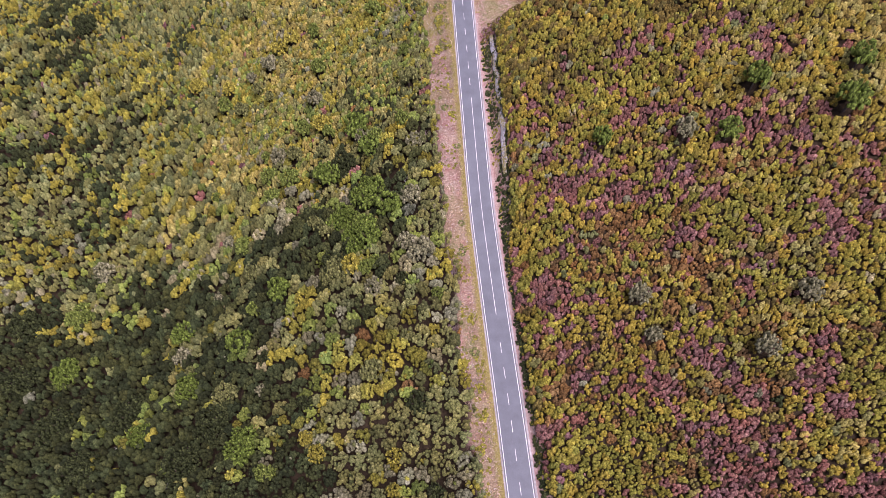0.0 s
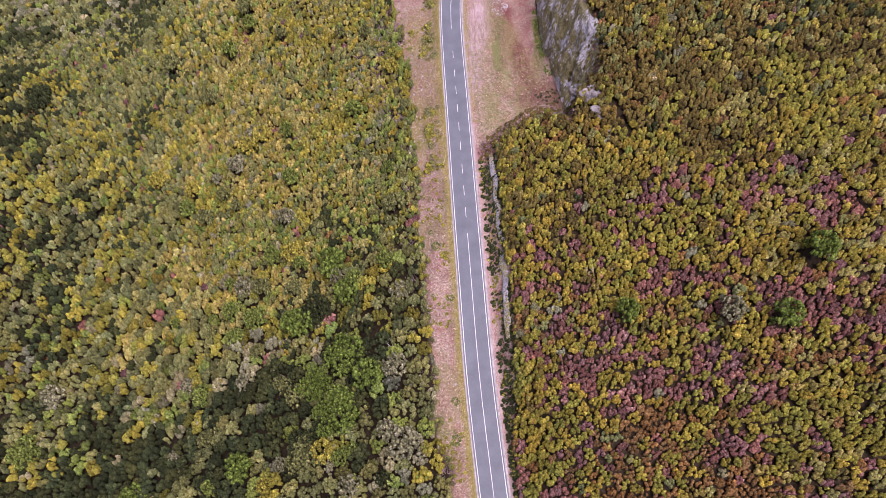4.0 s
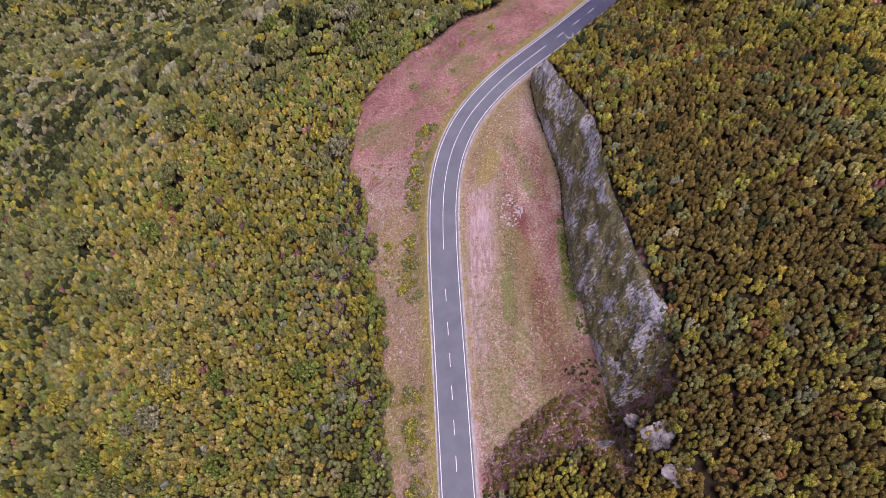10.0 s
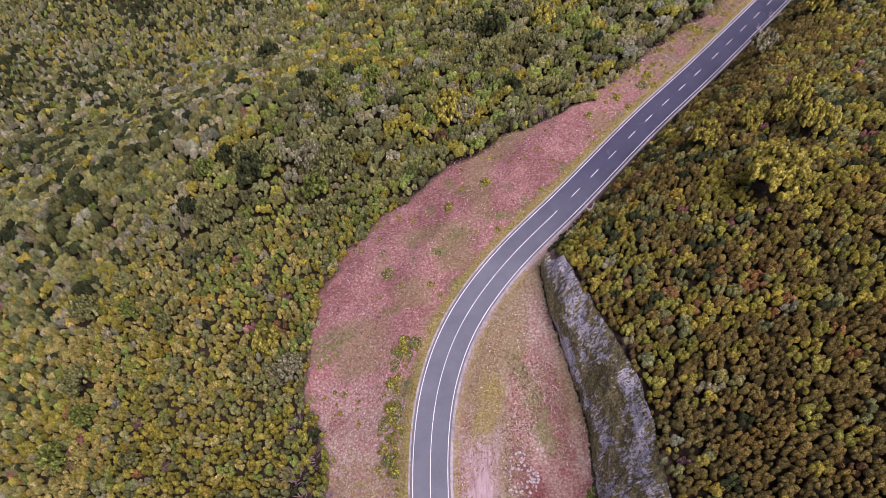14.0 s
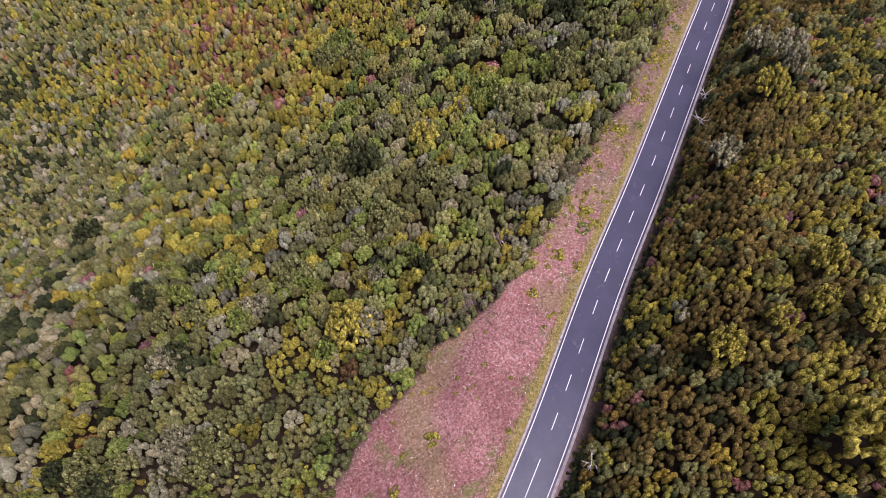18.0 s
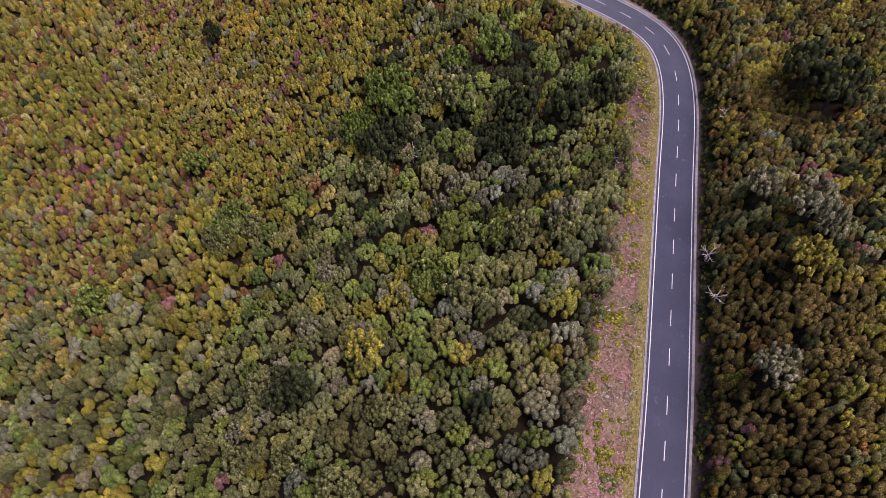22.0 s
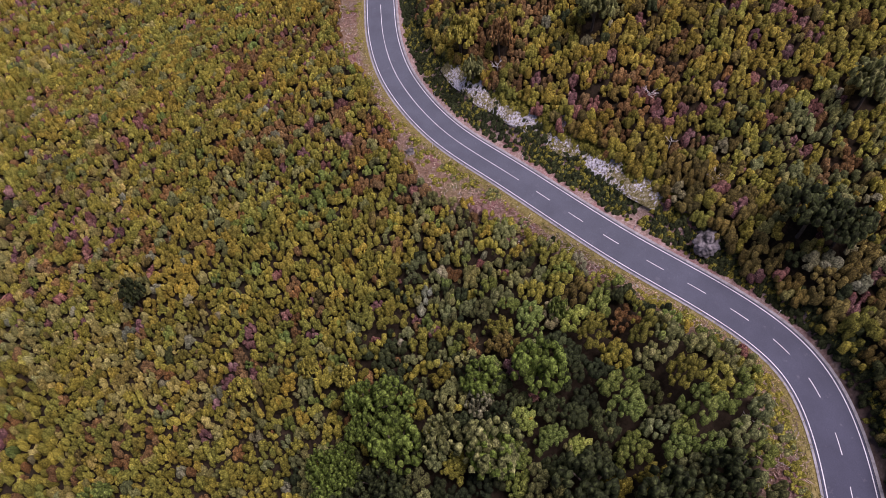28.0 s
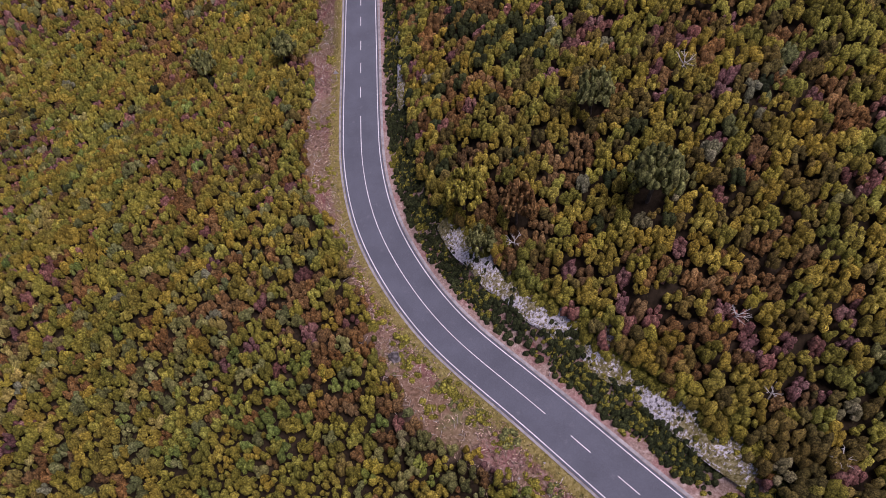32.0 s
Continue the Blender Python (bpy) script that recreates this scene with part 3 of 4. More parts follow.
cliff = resample(QUARRY[6:18], 0.4)
cw = np.gradient(cliff, axis=0)
cw /= np.linalg.norm(cw, axis=1)[:, None]
ci, _ = near_road(*cliff.T)
rock_face("quarry_face", cliff, np.c_[cw[:, 1], -cw[:, 0]], ROAD[ci, 2] + 0.3, quarry_slope(*cliff.T), "pale limestone quarry face streaked with moss", ROCK)
for y0, y1, begin, most in ((122, 177, 2.3, 1.3), (426, 481, 2.4, 3.0), (508, 530, 2.0, 1.6)):
    i = np.arange(index_at(y0), index_at(y1))
    fine = np.arange(i[0], i[-1], 0.4)
    at = bench(ROAD[i, 1]) + begin
    base = np.c_[np.interp(fine, i, ROAD[i, 0] + SIDE[i, 0] * at), np.interp(fine, i, ROAD[i, 1] + SIDE[i, 1] * at)]
    outw = np.c_[np.interp(fine, i, SIDE[i, 0]), np.interp(fine, i, SIDE[i, 1])]
    rock_face("bank_face", base, outw, np.interp(fine, i, ROAD[i, 2]) + bank(base[:, 1]) * begin, bank(base[:, 1]), "low pale rock bank beside the road", BANK_ROCK if y0 > 400 else GREY_ROCK, most, 0.9, 0.3)

# ---- heath, laurel and scrub ----


def tufts(centre, radius, height, ring, name, material, tone=None):
    """Rounded leaf tufts: a peak, a shoulder and a hanging skirt each; tone is the colour cast of the plant each belongs to."""
    n = len(centre)
    turn = rng.random((n, 1)) * 6.283 + np.arange(ring)[None] * 6.283 / ring
    lean = (rng.random((n, 2)) - 0.5) * 0.45 * radius[:, None]
    lobe = np.where(np.arange(ring) % 2 == 0, 1.0, 0.0)[None]
    r1 = radius[:, None] * (0.46 + 0.16 * lobe + 0.22 * rng.random((n, ring)))
    r2 = radius[:, None] * (0.76 + 0.44 * rng.random((n, ring)))
    top = np.concatenate([centre[:, :2] + lean, (centre[:, 2] + height)[:, None]], 1)[:, None]
    a = np.stack([centre[:, None, 0] + lean[:, None, 0] + r1 * np.cos(turn), centre[:, None, 1] + lean[:, None, 1] + r1 * np.sin(turn), centre[:, None, 2] + height[:, None] * (0.46 + 0.16 * lobe + 0.28 * rng.random((n, ring)))], -1)
    turn2 = turn + 3.1416 / ring
    b = np.stack([centre[:, None, 0] + r2 * np.cos(turn2), centre[:, None, 1] + r2 * np.sin(turn2), centre[:, None, 2] - height[:, None] * (0.45 + 0.4 * rng.random((n, ring)))], -1)
    v = np.concatenate([top, a, b], 1)
    k = np.arange(ring)
    nx = (k + 1) % ring
    f = np.concatenate([np.stack([0 * k, 1 + k, 1 + nx], -1), np.stack([1 + k, 1 + ring + k, 1 + nx], -1), np.stack([1 + nx, 1 + ring + k, 1 + ring + nx], -1)])
    faces = (f[None] + (np.arange(n) * (2 * ring + 1))[:, None, None]).reshape(-1, 3)
    me = mesh_of(name, v.reshape(-1, 3), faces, material)
    tone = np.ones((n, 3)) if tone is None else tone
    cast = np.c_[tone, np.ones(n)].astype(np.float32)
    me.color_attributes.new("tone", "FLOAT_COLOR", "POINT").data.foreach_set("color", np.repeat(cast, 2 * ring + 1, 0).ravel())
    return me


def crowns_at(x, y, size, layer):
    """Nearest crown of a jittered lattice: its middle, three chances of its own, and the distance from its middle in sizes."""
    i, j = np.floor(x / size).astype(int), np.floor(y / size).astype(int)
    best = np.full(len(x), 1e9)
    mx, my, luck = x.copy(), y.copy(), np.zeros((len(x), 3))
    for di in (-1, 0, 1):
        for dj in (-1, 0, 1):
            r = LATTICE[(i + di) % 64, (j + dj) % 64]
            px, py = (i + di + 0.1 + 0.8 * r[:, layer]) * size, (j + dj + 0.1 + 0.8 * r[:, layer + 1]) * size
            d = np.hypot(x - px, y - py) / size
            m = d < best
            best, mx, my = np.where(m, d, best), np.where(m, px, mx), np.where(m, py, my)
            luck = np.where(m[:, None], r[:, [(layer + 2) % 8, (layer + 3) % 8, (layer + 4) % 8]], luck)
    return mx, my, luck, best


TREES = {
    "leafy": [(80, 129, 6), (73, 117, 6), (43, 122, 5), (99, 118, 7), (104, 130, 6), (-28, 150, 8), (-23, 140, 7), (-37, 134, 8), (-23, 123, 11), (-24, 107, 12), (-16, 116, 8), (-30, 116, 9), (-79, 74, 10), (-55, 51, 11), (-139, 91, 12), (-95, 60, 9), (-62, 84, 8), (-50, 98, 7), (-88, 96, 8), (77, 427, 11), (77, 421, 8), (68, 424, 9), (87, 411, 7), (99, 417, 8), (92, 421, 6)],
    "bright": [(-143, 117, 12), (6, 344, 5), (33, 446, 5), (33, 426, 10), (-4, 435, 8), (59, 378, 9), (107, 423, 3)],
    "dark": [(-32, 137, 9), (-31, 101, 9), (-163, 115, 13), (-134, 70, 14), (-104, 70, 13), (-66, 58, 11), (-74, 48, 12), (-115, 53, 13), (-157, 89, 13), (-176, 270, 12), (-35, 315, 7), (27, 376, 8), (70, 416, 12), (88, 397, 10), (-51, 409, 8), (94, 400, 8), (100, 393, 8), (108, 391, 6), (124, 358, 8), (127, 365, 8), (52, 474, 4), (138, 410, 7), (140, 406, 6)],
    "yellow": [(-42, 93, 4), (-105, 212, 6), (-86, 200, 6), (12, 328, 8), (62, 279, 8), (73, 291, 6), (58, 296, 4.5), (42, 374, 7), (95, 338, 5), (65, 296, 3.6), (74, 301, 4.4), (70, 296, 3.4), (32, 447, 4), (61, 445, 4.2), (76, 436, 3.6), (72, 441, 3.2), (125, 477, 5)],
    "grey": [(-138, 137, 8), (-85, 86, 6), (-6, 98, 7), (-10, 101, 5.5), (48, 77, 5), (50, 67, 4), (85, 74, 5), (74, 62, 5), (63, 119, 5), (82, 329, 5.5), (103, 344, 6), (44, 396, 4), (75, 394, 5), (70, 392, 4), (104, 352, 5), (101, 340, 4), (90, 419, 4)],
    "green": [(-74, 286, 6), (-105, 260, 7), (-15, 315, 7), (5, 346, 7), (30, 424, 10), (62, 371, 8), (26, 353, 6.5), (87, 412, 8), (63, 410, 7), (89, 383, 6), (83, 418, 6), (143, 474, 4.6), (140, 459, 6), (123, 470, 3.8), (156, 419, 5.5), (122, 536, 5), (109, 551, 4.6)],
    "rust": [(128, 469, 4.2)],
}
lone = np.random.default_rng(21)
for key, share in (("green", 0.36), ("bright", 0.2), ("grey", 0.18), ("dark", 0.18), ("yellow", 0.08)):
    while len(TREES[key]) < 18 + 130 * share:
        i, o = int(lone.integers(40, 440)), lone.uniform(-95, -15)
        x, y = ROAD[i, 0] + SIDE[i, 0] * o, ROAD[i, 1] + SIDE[i, 1] * o
        if 25 < y < 440 and -o > cleared(y) + 4 and not (key == "dark" and 140 < y < 305):
            TREES[key].append((float(x), float(y), float(lone.uniform(3.4, 6.2))))
DEAD_SHRUBS = [(-18, 234), (-17, 239), (-21, 214), (-14.5, 218.5), (-17, 227), (-12.5, 222), (-13, 205), (-10, 196), (-16, 246), (-20, 252), (-23, 262), (-15, 231), (-19, 222), (-16.5, 212), (-12, 213), (-14.5, 200), (-19, 243), (-11.5, 229), (-18, 218), (-24, 229), (-13, 237), (-17, 205), (-10.5, 207), (-5, 140), (-6, 152), (-3, 118), (-7, 170), (3, 92), (2, 76), (-8, 184), (8, 60), (34, 322), (44, 334), (60, 350), (84, 372)]
STANDS = np.array([spot_ for spots in TREES.values() for spot_ in spots] + [(x, y, 3.4) for x, y in DEAD_SHRUBS])


def scatter(step, keep):
    xs, ys = np.arange(-300, 215, step), np.arange(5, 665, step)
    x, y = [a.ravel() for a in np.meshgrid(xs, ys)]
    x = x + step * 0.5 * (np.round((y - 5) / step) % 2)
    x, y = x + (rng.random(len(x)) - 0.5) * step * 0.9, y + (rng.random(len(x)) - 0.5) * step * 0.9
    left = np.interp(y, [5, 150, 345, 500, 540, 560, 600, 665], [-165, -225, -300, -245, -165, -30, -5, 30])
    right = np.interp(y, [5, 80, 157, 216, 250, 330, 350, 383, 430, 458, 524, 644, 665], [105, 122, 142, 126, 114, 130, 155, 182, 196, 196, 172, 96, 80])
    m = (x > left) & (x < right)
    x, y = x[m], y[m]
    z, idx, off, h, dig, q = terrain(x, y, True)
    edge = cleared(y) + (blotch(x, y, 6, 3) * 0.6 + blotch(x, y, 2.5, 4) * 0.4 - 0.5) * 5
    pit = ROAD[idx, 2] + 0.3 + quarry_slope(x, y) * q
    groove = np.hypot(x - 41, y - 180.5) < 2.0
    groove |= (np.abs(x - 45 - (178 - y) * 0.25) < 0.6) & (y > 166) & (y < 178)
    ok = np.where(off < 0, -off > edge - 0.1, (h < pit + np.where((x > 29) & ((y > 200) | (x > 39) & (y > 186)), 1.4, -0.3)) & (off > growth(y) + (blotch(x, y, 3, 6) - 0.5) * 1.5) & ~groove) & keep(x, y, off)
    x, y, z, off = x[ok], y[ok], z[ok], off[ok]
    clear = np.ones(len(x), bool)
    for tx, ty, td in STANDS:
        clear &= np.hypot(x - tx, y - ty) > 0.33 * td
    return x[clear], y[clear], z[clear], off[clear]


def kind_of(x, y, off, luck):
    """Which plant a crown is, from patches of the hillside; darker kinds also carry its shade, greyer ones its haze."""
    keys = list(KINDS)
    b, c = blotch(x, y, 13, 1), blotch(x, y, 5, 2)
    nl = (off < 0) * 1.0
    nr = 1 - nl
    south = np.clip((340 - y) / 60, 0, 1)
    north = np.clip((y - 400) / 50, 0, 1) * np.clip((x + 45) / 50, 0, 1)
    # Dark woods low on the left; the ravine's shade goes into their kind too.
    deep = nl * np.clip((-40 - x + 70 * (b - 0.5) + 30 * (c - 0.5)) / 50, 0, 1) * np.clip((128 - y + 60 * (b - 0.5)) / 40, 0, 1)
    grove = nl * np.clip(1.6 - np.hypot((x - 90) / 32, (y - 406) / 20) + 1.2 * (c - 0.5), 0, 1) + 0.7 * nl * np.clip(1.5 - np.hypot((x + 26) / 15, (y - 124) / 34) + 1.2 * (c - 0.5), 0, 1)
    fresh = nl * np.clip((x - 55) / 25, 0, 1) * np.clip((y - 418) / 15, 0, 1) * np.clip((505 - y) / 25, 0, 1)
    # Uphill stretch whose shade is given by darker and browner plants.
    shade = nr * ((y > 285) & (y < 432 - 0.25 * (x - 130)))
    w = {k: np.full(len(x), 0.02) for k in keys}
    w["olive"] += nl * (0.55 + 0.4 * north - 0.25 * (y > 305) * (y < 425)) + nr * 0.8
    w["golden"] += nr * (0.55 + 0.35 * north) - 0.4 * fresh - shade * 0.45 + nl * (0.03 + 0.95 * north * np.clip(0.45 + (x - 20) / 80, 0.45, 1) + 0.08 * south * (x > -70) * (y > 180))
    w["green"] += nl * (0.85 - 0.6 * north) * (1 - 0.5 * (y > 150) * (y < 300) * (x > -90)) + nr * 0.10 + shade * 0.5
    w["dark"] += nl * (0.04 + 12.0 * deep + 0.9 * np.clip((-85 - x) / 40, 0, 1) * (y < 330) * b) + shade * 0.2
    w["straw"] += nl * (0.65 * north * np.clip((90 - x) / 40, 0, 1) + 0.55 * (x > -110) * (x < -15) * (y > 140) * (y < 300)) + nr * 0.5 * (y < 230) * np.clip((x - 50) / 30, 0, 1)
    w["bright"] += nl * 0.26 * (1 - 0.6 * north) + 1.0 * deep
    w["grey"] += nl * 0.34 * (1 - 0.8 * north) * (1 - 0.8 * (y > 140) * (y < 300)) + nr * 0.06 + shade * 0.1
    w["purple"] += nr * (0.03 + 1.7 * np.clip((175 - y) / 60, 0, 1) * np.clip((c * 0.6 + b * 0.4 - 0.48) * 6, 0, 1)) + 0.03
    crest = nr * (x > 36) * ((y > 165) & (y < 300))
    w["rust"] += 0.02 + nr * 0.16 + nr * 0.2 * np.clip((150 - y) / 40, 0, 1) + north * 0.5
    w["golden"] -= crest * 0.3
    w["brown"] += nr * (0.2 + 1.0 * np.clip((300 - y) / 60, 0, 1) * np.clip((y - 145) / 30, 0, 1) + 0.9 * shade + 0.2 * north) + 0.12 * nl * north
    # Heath above the quarry: shade here and on the crest comes from dark kinds.
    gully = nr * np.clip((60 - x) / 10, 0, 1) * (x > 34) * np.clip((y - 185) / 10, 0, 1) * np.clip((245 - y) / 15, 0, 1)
    # Haze over the far slope, imitated by more grey and dark plants.
    far_haze = nl * np.clip((-35 - x) / 50, 0, 1) * np.clip((y - 285) / 40, 0, 1)
    w["dark"] += 0.12 * gully + 0.9 * far_haze
    w["green"] += 0.6 * far_haze
    w["straw"] *= 1 - 0.7 * far_haze
    w["grey"] += 0.5 * far_haze
    w["olive"] -= 0.4 * gully
    w["dark"] += crest * 0.22
    w["green"] += crest * 0.25
    w["green"] += 0.25 * fresh
    w["bright"] += 0.35 * fresh
    w["olive"] += 0.5 * fresh
    lush = nl * np.clip((y - 318) / 20, 0, 1) * np.clip((425 - y) / 20, 0, 1) * np.clip((x - 5) / 40, 0, 1)
    w["bright"] += 0.35 * lush
    w["green"] += 0.3 * lush
    w["straw"] *= 1 - 0.8 * fresh
    w["purple"] += 0.12 * shade
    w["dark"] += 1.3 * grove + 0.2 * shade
    w["bright"] += 0.5 * grove
    w["golden"] *= 1 - 0.9 * grove
    w["grey"] *= 1 - 0.6 * grove
    w["purple"] += 0.16 * north + 0.14 * north * (b > 0.5)
    w["dark"] += nr * north * (0.12 + 0.5 * np.clip((y - 470) / 30, 0, 1) * np.clip((165 - x) / 20, 0, 1))
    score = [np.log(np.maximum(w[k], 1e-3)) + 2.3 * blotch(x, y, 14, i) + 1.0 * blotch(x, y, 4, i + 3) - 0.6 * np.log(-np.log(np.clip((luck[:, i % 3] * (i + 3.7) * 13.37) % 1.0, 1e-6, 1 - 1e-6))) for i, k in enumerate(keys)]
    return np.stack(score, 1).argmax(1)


def wooded(x, y, off):
    """How far laurels and tall scrub take the place of heath, 0 to 1."""
    edge = (blotch(x, y, 26, 5) - 0.5) * 46 + (blotch(x, y, 9, 6) - 0.5) * 24
    low = np.maximum(142 - y, (95 - y - 0.9 * x) * 0.75)
    high = np.minimum(y - 312, 436 - y)
    return np.clip(0.5 + (np.maximum(low, high) + edge) / 60, 0, 1) * (off < -9)


def thicket(step, ring, size, keep, label_end):
    x, y, z, off = scatter(step, keep)
    tall = wooded(x, y, off)
    wood = tall > 0.3 + 0.5 * blotch(x, y, 4, 7)
    heath, laurel = crowns_at(x, y, 1.9, 0), crowns_at(x, y, 3.7, 3)
    mx, my = np.where(wood, laurel[0], heath[0]), np.where(wood, laurel[1], heath[1])
    luck = np.where(wood[:, None], laurel[2], heath[2])
    d = np.where(wood, laurel[3], heath[3])
    kinds = kind_of(mx, my, off, luck)
    dither = rng.random(len(x)) < 0.04
    kinds = np.where(dither, np.roll(kinds, 7), kinds)
    low = np.isin(kinds, [list(KINDS).index("purple"), list(KINDS).index("rust")])
    x, y = x + (mx - x) * 0.14, y + (my - y) * 0.14
    dome = np.sqrt(np.clip(1 - (d / 0.78) ** 2, 0, 1))
    rise = np.where(wood, (0.8 + 2.5 * tall) * dome + (0.7 + 1.5 * tall) * luck[:, 0], 0.9 * dome + 0.8 * luck[:, 0]) + 0.8
    rise = np.where(low, rise * 0.68, rise) + (rng.random(len(x)) - 0.5) * 0.4
    thin = ((d > 0.56) & (rng.random(len(x)) < np.where(wood, 0.16, 0.18))) | (rng.random(len(x)) < 0.03)
    e = 1.5
    steep = np.hypot(hillside(x + e, y) - hillside(x - e, y), hillside(x, y + e) - hillside(x, y - e)) / (2 * e)
    steep = np.where((off > 0) & (off < 14), np.maximum(steep, 1.2), steep)
    wider = (1 + np.minimum(steep, 1.8) ** 2) ** 0.3
    lit, warm = np.where(wood, 0.56 + 0.88 * luck[:, 2], 0.70 + 0.60 * luck[:, 2]), (luck[:, 1] - 0.5) * 0.24
    cast = np.stack([lit * (1 + 0.7 * warm), lit, lit * (1 - warm)], 1)
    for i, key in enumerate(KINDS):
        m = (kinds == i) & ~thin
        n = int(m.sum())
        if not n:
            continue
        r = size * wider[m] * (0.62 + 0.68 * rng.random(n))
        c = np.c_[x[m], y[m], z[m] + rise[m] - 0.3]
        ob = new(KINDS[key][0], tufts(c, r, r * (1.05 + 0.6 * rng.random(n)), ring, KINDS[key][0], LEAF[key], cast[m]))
        tagged(ob, KINDS[key][0].replace("_", " ") + label_end, "shrubs", kind="stuff")


thicket(0.86, 5, 0.57, lambda x, y, o: (o > -85) & (o < 0) & (y < 372), " growing densely over the slope")
thicket(0.78, 5, 0.51, lambda x, y, o: (o > -85) & (o < 0) & (y >= 372), " growing densely below the upper road")
thicket(0.71, 5, 0.47, lambda x, y, o: (o > 0) & (y < 215), " growing densely above the lower road")
thicket(0.72, 5, 0.48, lambda x, y, o: (o > 0) & (y >= 215), " growing densely above the road")
thicket(1.38, 4, 0.95, lambda x, y, o: (o <= -85), " covering the lower slope")


# ---- verge: cut brush, dry grass, bank scrub ----
def verge_stuff(name, label, material, count, low, high, uphill, radius, ring=3, flat=0.7, patch=None):
    i = rng.integers(20, len(ROAD) - 40, count)
    u = rng.random(count)
    x0, y0 = ROAD[i, 0], ROAD[i, 1]
    lim = growth(y0) + 1.5 if uphill else cleared(y0) * 1.05
    off = low + (np.minimum(lim, high) - low) * u
    off = off if uphill else -off
    x, y = x0 + SIDE[i, 0] * off + (rng.random(count) - 0.5), y0 + SIDE[i, 1] * off + (rng.random(count) - 0.5)
    z, idx, o2, h, dig, q = terrain(x, y, True)
    m = np.abs(o2) > low - 0.2
    if patch is not None:
        m &= patch(x, y)
    x, y, z = x[m], y[m], z[m]
    r = radius * (0.5 + rng.random(len(x)))
    tagged(new(name, tufts(np.c_[x, y, z + 0.05], r, r * flat * (0.6 + 0.8 * rng.random(len(x))), ring, name, material)), label, "undergrowth", kind="stuff")


def litter(name, label, material, count, low, high, uphill, length, patch=None):
    """Dry stalks and twigs strewn flat: a narrow blade each."""
    i = rng.integers(20, len(ROAD) - 40, count)
    lim = growth(ROAD[i, 1]) if uphill else cleared(ROAD[i, 1]) * 1.05
    off = (low + (np.minimum(lim, high) - low) * rng.random(count)) * (1 if uphill else -1)
    x, y = ROAD[i, 0] + SIDE[i, 0] * off + (rng.random(count) - 0.5), ROAD[i, 1] + SIDE[i, 1] * off + (rng.random(count) - 0.5)
    strew(name, label, material, x, y, length, (np.abs(near_road(x, y)[1]) > low - 0.2) & (True if patch is None else patch(x, y)))


def strew(name, label, material, x, y, length, keep):
    x, y = x[keep], y[keep]
    n = len(x)
    a, far, wide = rng.random(n) * 6.283, length * (0.4 + 1.2 * rng.random(n) ** 2), 0.035 + 0.07 * rng.random(n)
    p = np.c_[x, y, terrain(x, y) + 0.06]
    go, side = np.c_[np.cos(a), np.sin(a), 0.25 * rng.random(n)], np.c_[-np.sin(a), np.cos(a), 0.5 * rng.random(n)]
    v = np.stack([p, p + go * far[:, None] * 0.45 + side * wide[:, None], p + go * far[:, None], p + go * far[:, None] * 0.45 - side * wide[:, None]], 1)
    me = mesh_of(name, v.reshape(-1, 3), np.arange(4 * n).reshape(n, 4), material, False)
    me.color_attributes.new("tone", "FLOAT_COLOR", "POINT").data.foreach_set("color", np.ones(16 * n, np.float32))
    tagged(new(name, me), label, "undergrowth", kind="stuff")


litter("cut_brush", "pinkish brown cut brush strewn over the verge", BRUSH, 34000, 5.2, 40, False, 0.9, lambda x, y: ((y > 250) & (y < 335)) | (blotch(x, y, 7, 6) > 0.5))
litter("dry_stalks", "beige dry stalks strewn over the verge", BEIGE, 26000, 4.6, 40, False, 0.8, lambda x, y: ((y < 258) | (y > 325)) & (blotch(x, y, 7, 6) < 0.66))
litter("bleached_stalks", "bleached pale stalks strewn over the verge", DEAD, 6000, 5.0, 40, False, 0.35, lambda x, y: blotch(x, y, 5, 2) > 0.62)
litter("dry_grass", "yellowish dry grass along the road edge", HAY, 15000, 3.9, 5.6, False, 0.5)
verge_stuff("grass_patch", "olive grass patches on the verge", LEAF["olive"], 2600, 5.2, 40, False, 0.42, 5, 0.4, patch=lambda x, y: blotch(x, y, 6, 5) > 0.66)
verge_stuff("verge_scrub", "low olive scrub on the northern verge", LEAF["olive"], 6000, 4.9, 40, False, 0.42, 5, 0.6, patch=lambda x, y: (y > 325) & (blotch(x, y, 4, 3) > 0.64))
verge_stuff("bank_scrub", "dark green scrub on the roadside bank", LEAF["dark"], 9000, 4.7, 14, True, 0.48, 4, 0.9, patch=lambda x, y: (blotch(x, y, 5, 6) > 0.3) & ~((y > 176) & (y < 284)))
verge_stuff("bank_brush", "olive scrub on the roadside bank", LEAF["olive"], 4200, 4.7, 14, True, 0.38, 4, 0.8, patch=lambda x, y: (blotch(x, y, 4, 7) > 0.4) & ~((y > 176) & (y < 284)))

verge_stuff("bank_thicket", "dense dark green scrub between the road and the rock", LEAF["dark"], 11000, 4.85, 8.2, True, 0.42, 4, 1.1, patch=lambda x, y: (y > 392) & (blotch(x, y, 4, 4) > 0.42))
verge_stuff("rock_scrub", "dark green scrub clinging to the rock bank", LEAF["dark"], 10000, 7.0, 11.5, True, 0.36, 5, 1.2, patch=lambda x, y: (y > 418) & (y < 492) & (blotch(x, y, 2.4, 5) > 0.72))
verge_stuff("rock_heath", "olive heath overhanging the rock bank", LEAF["olive"], 14000, 9.4, 12.5, True, 0.5, 5, 1.7, patch=lambda x, y: (y > 418) & (y < 492) & (blotch(x, y, 3, 3) > 0.35))
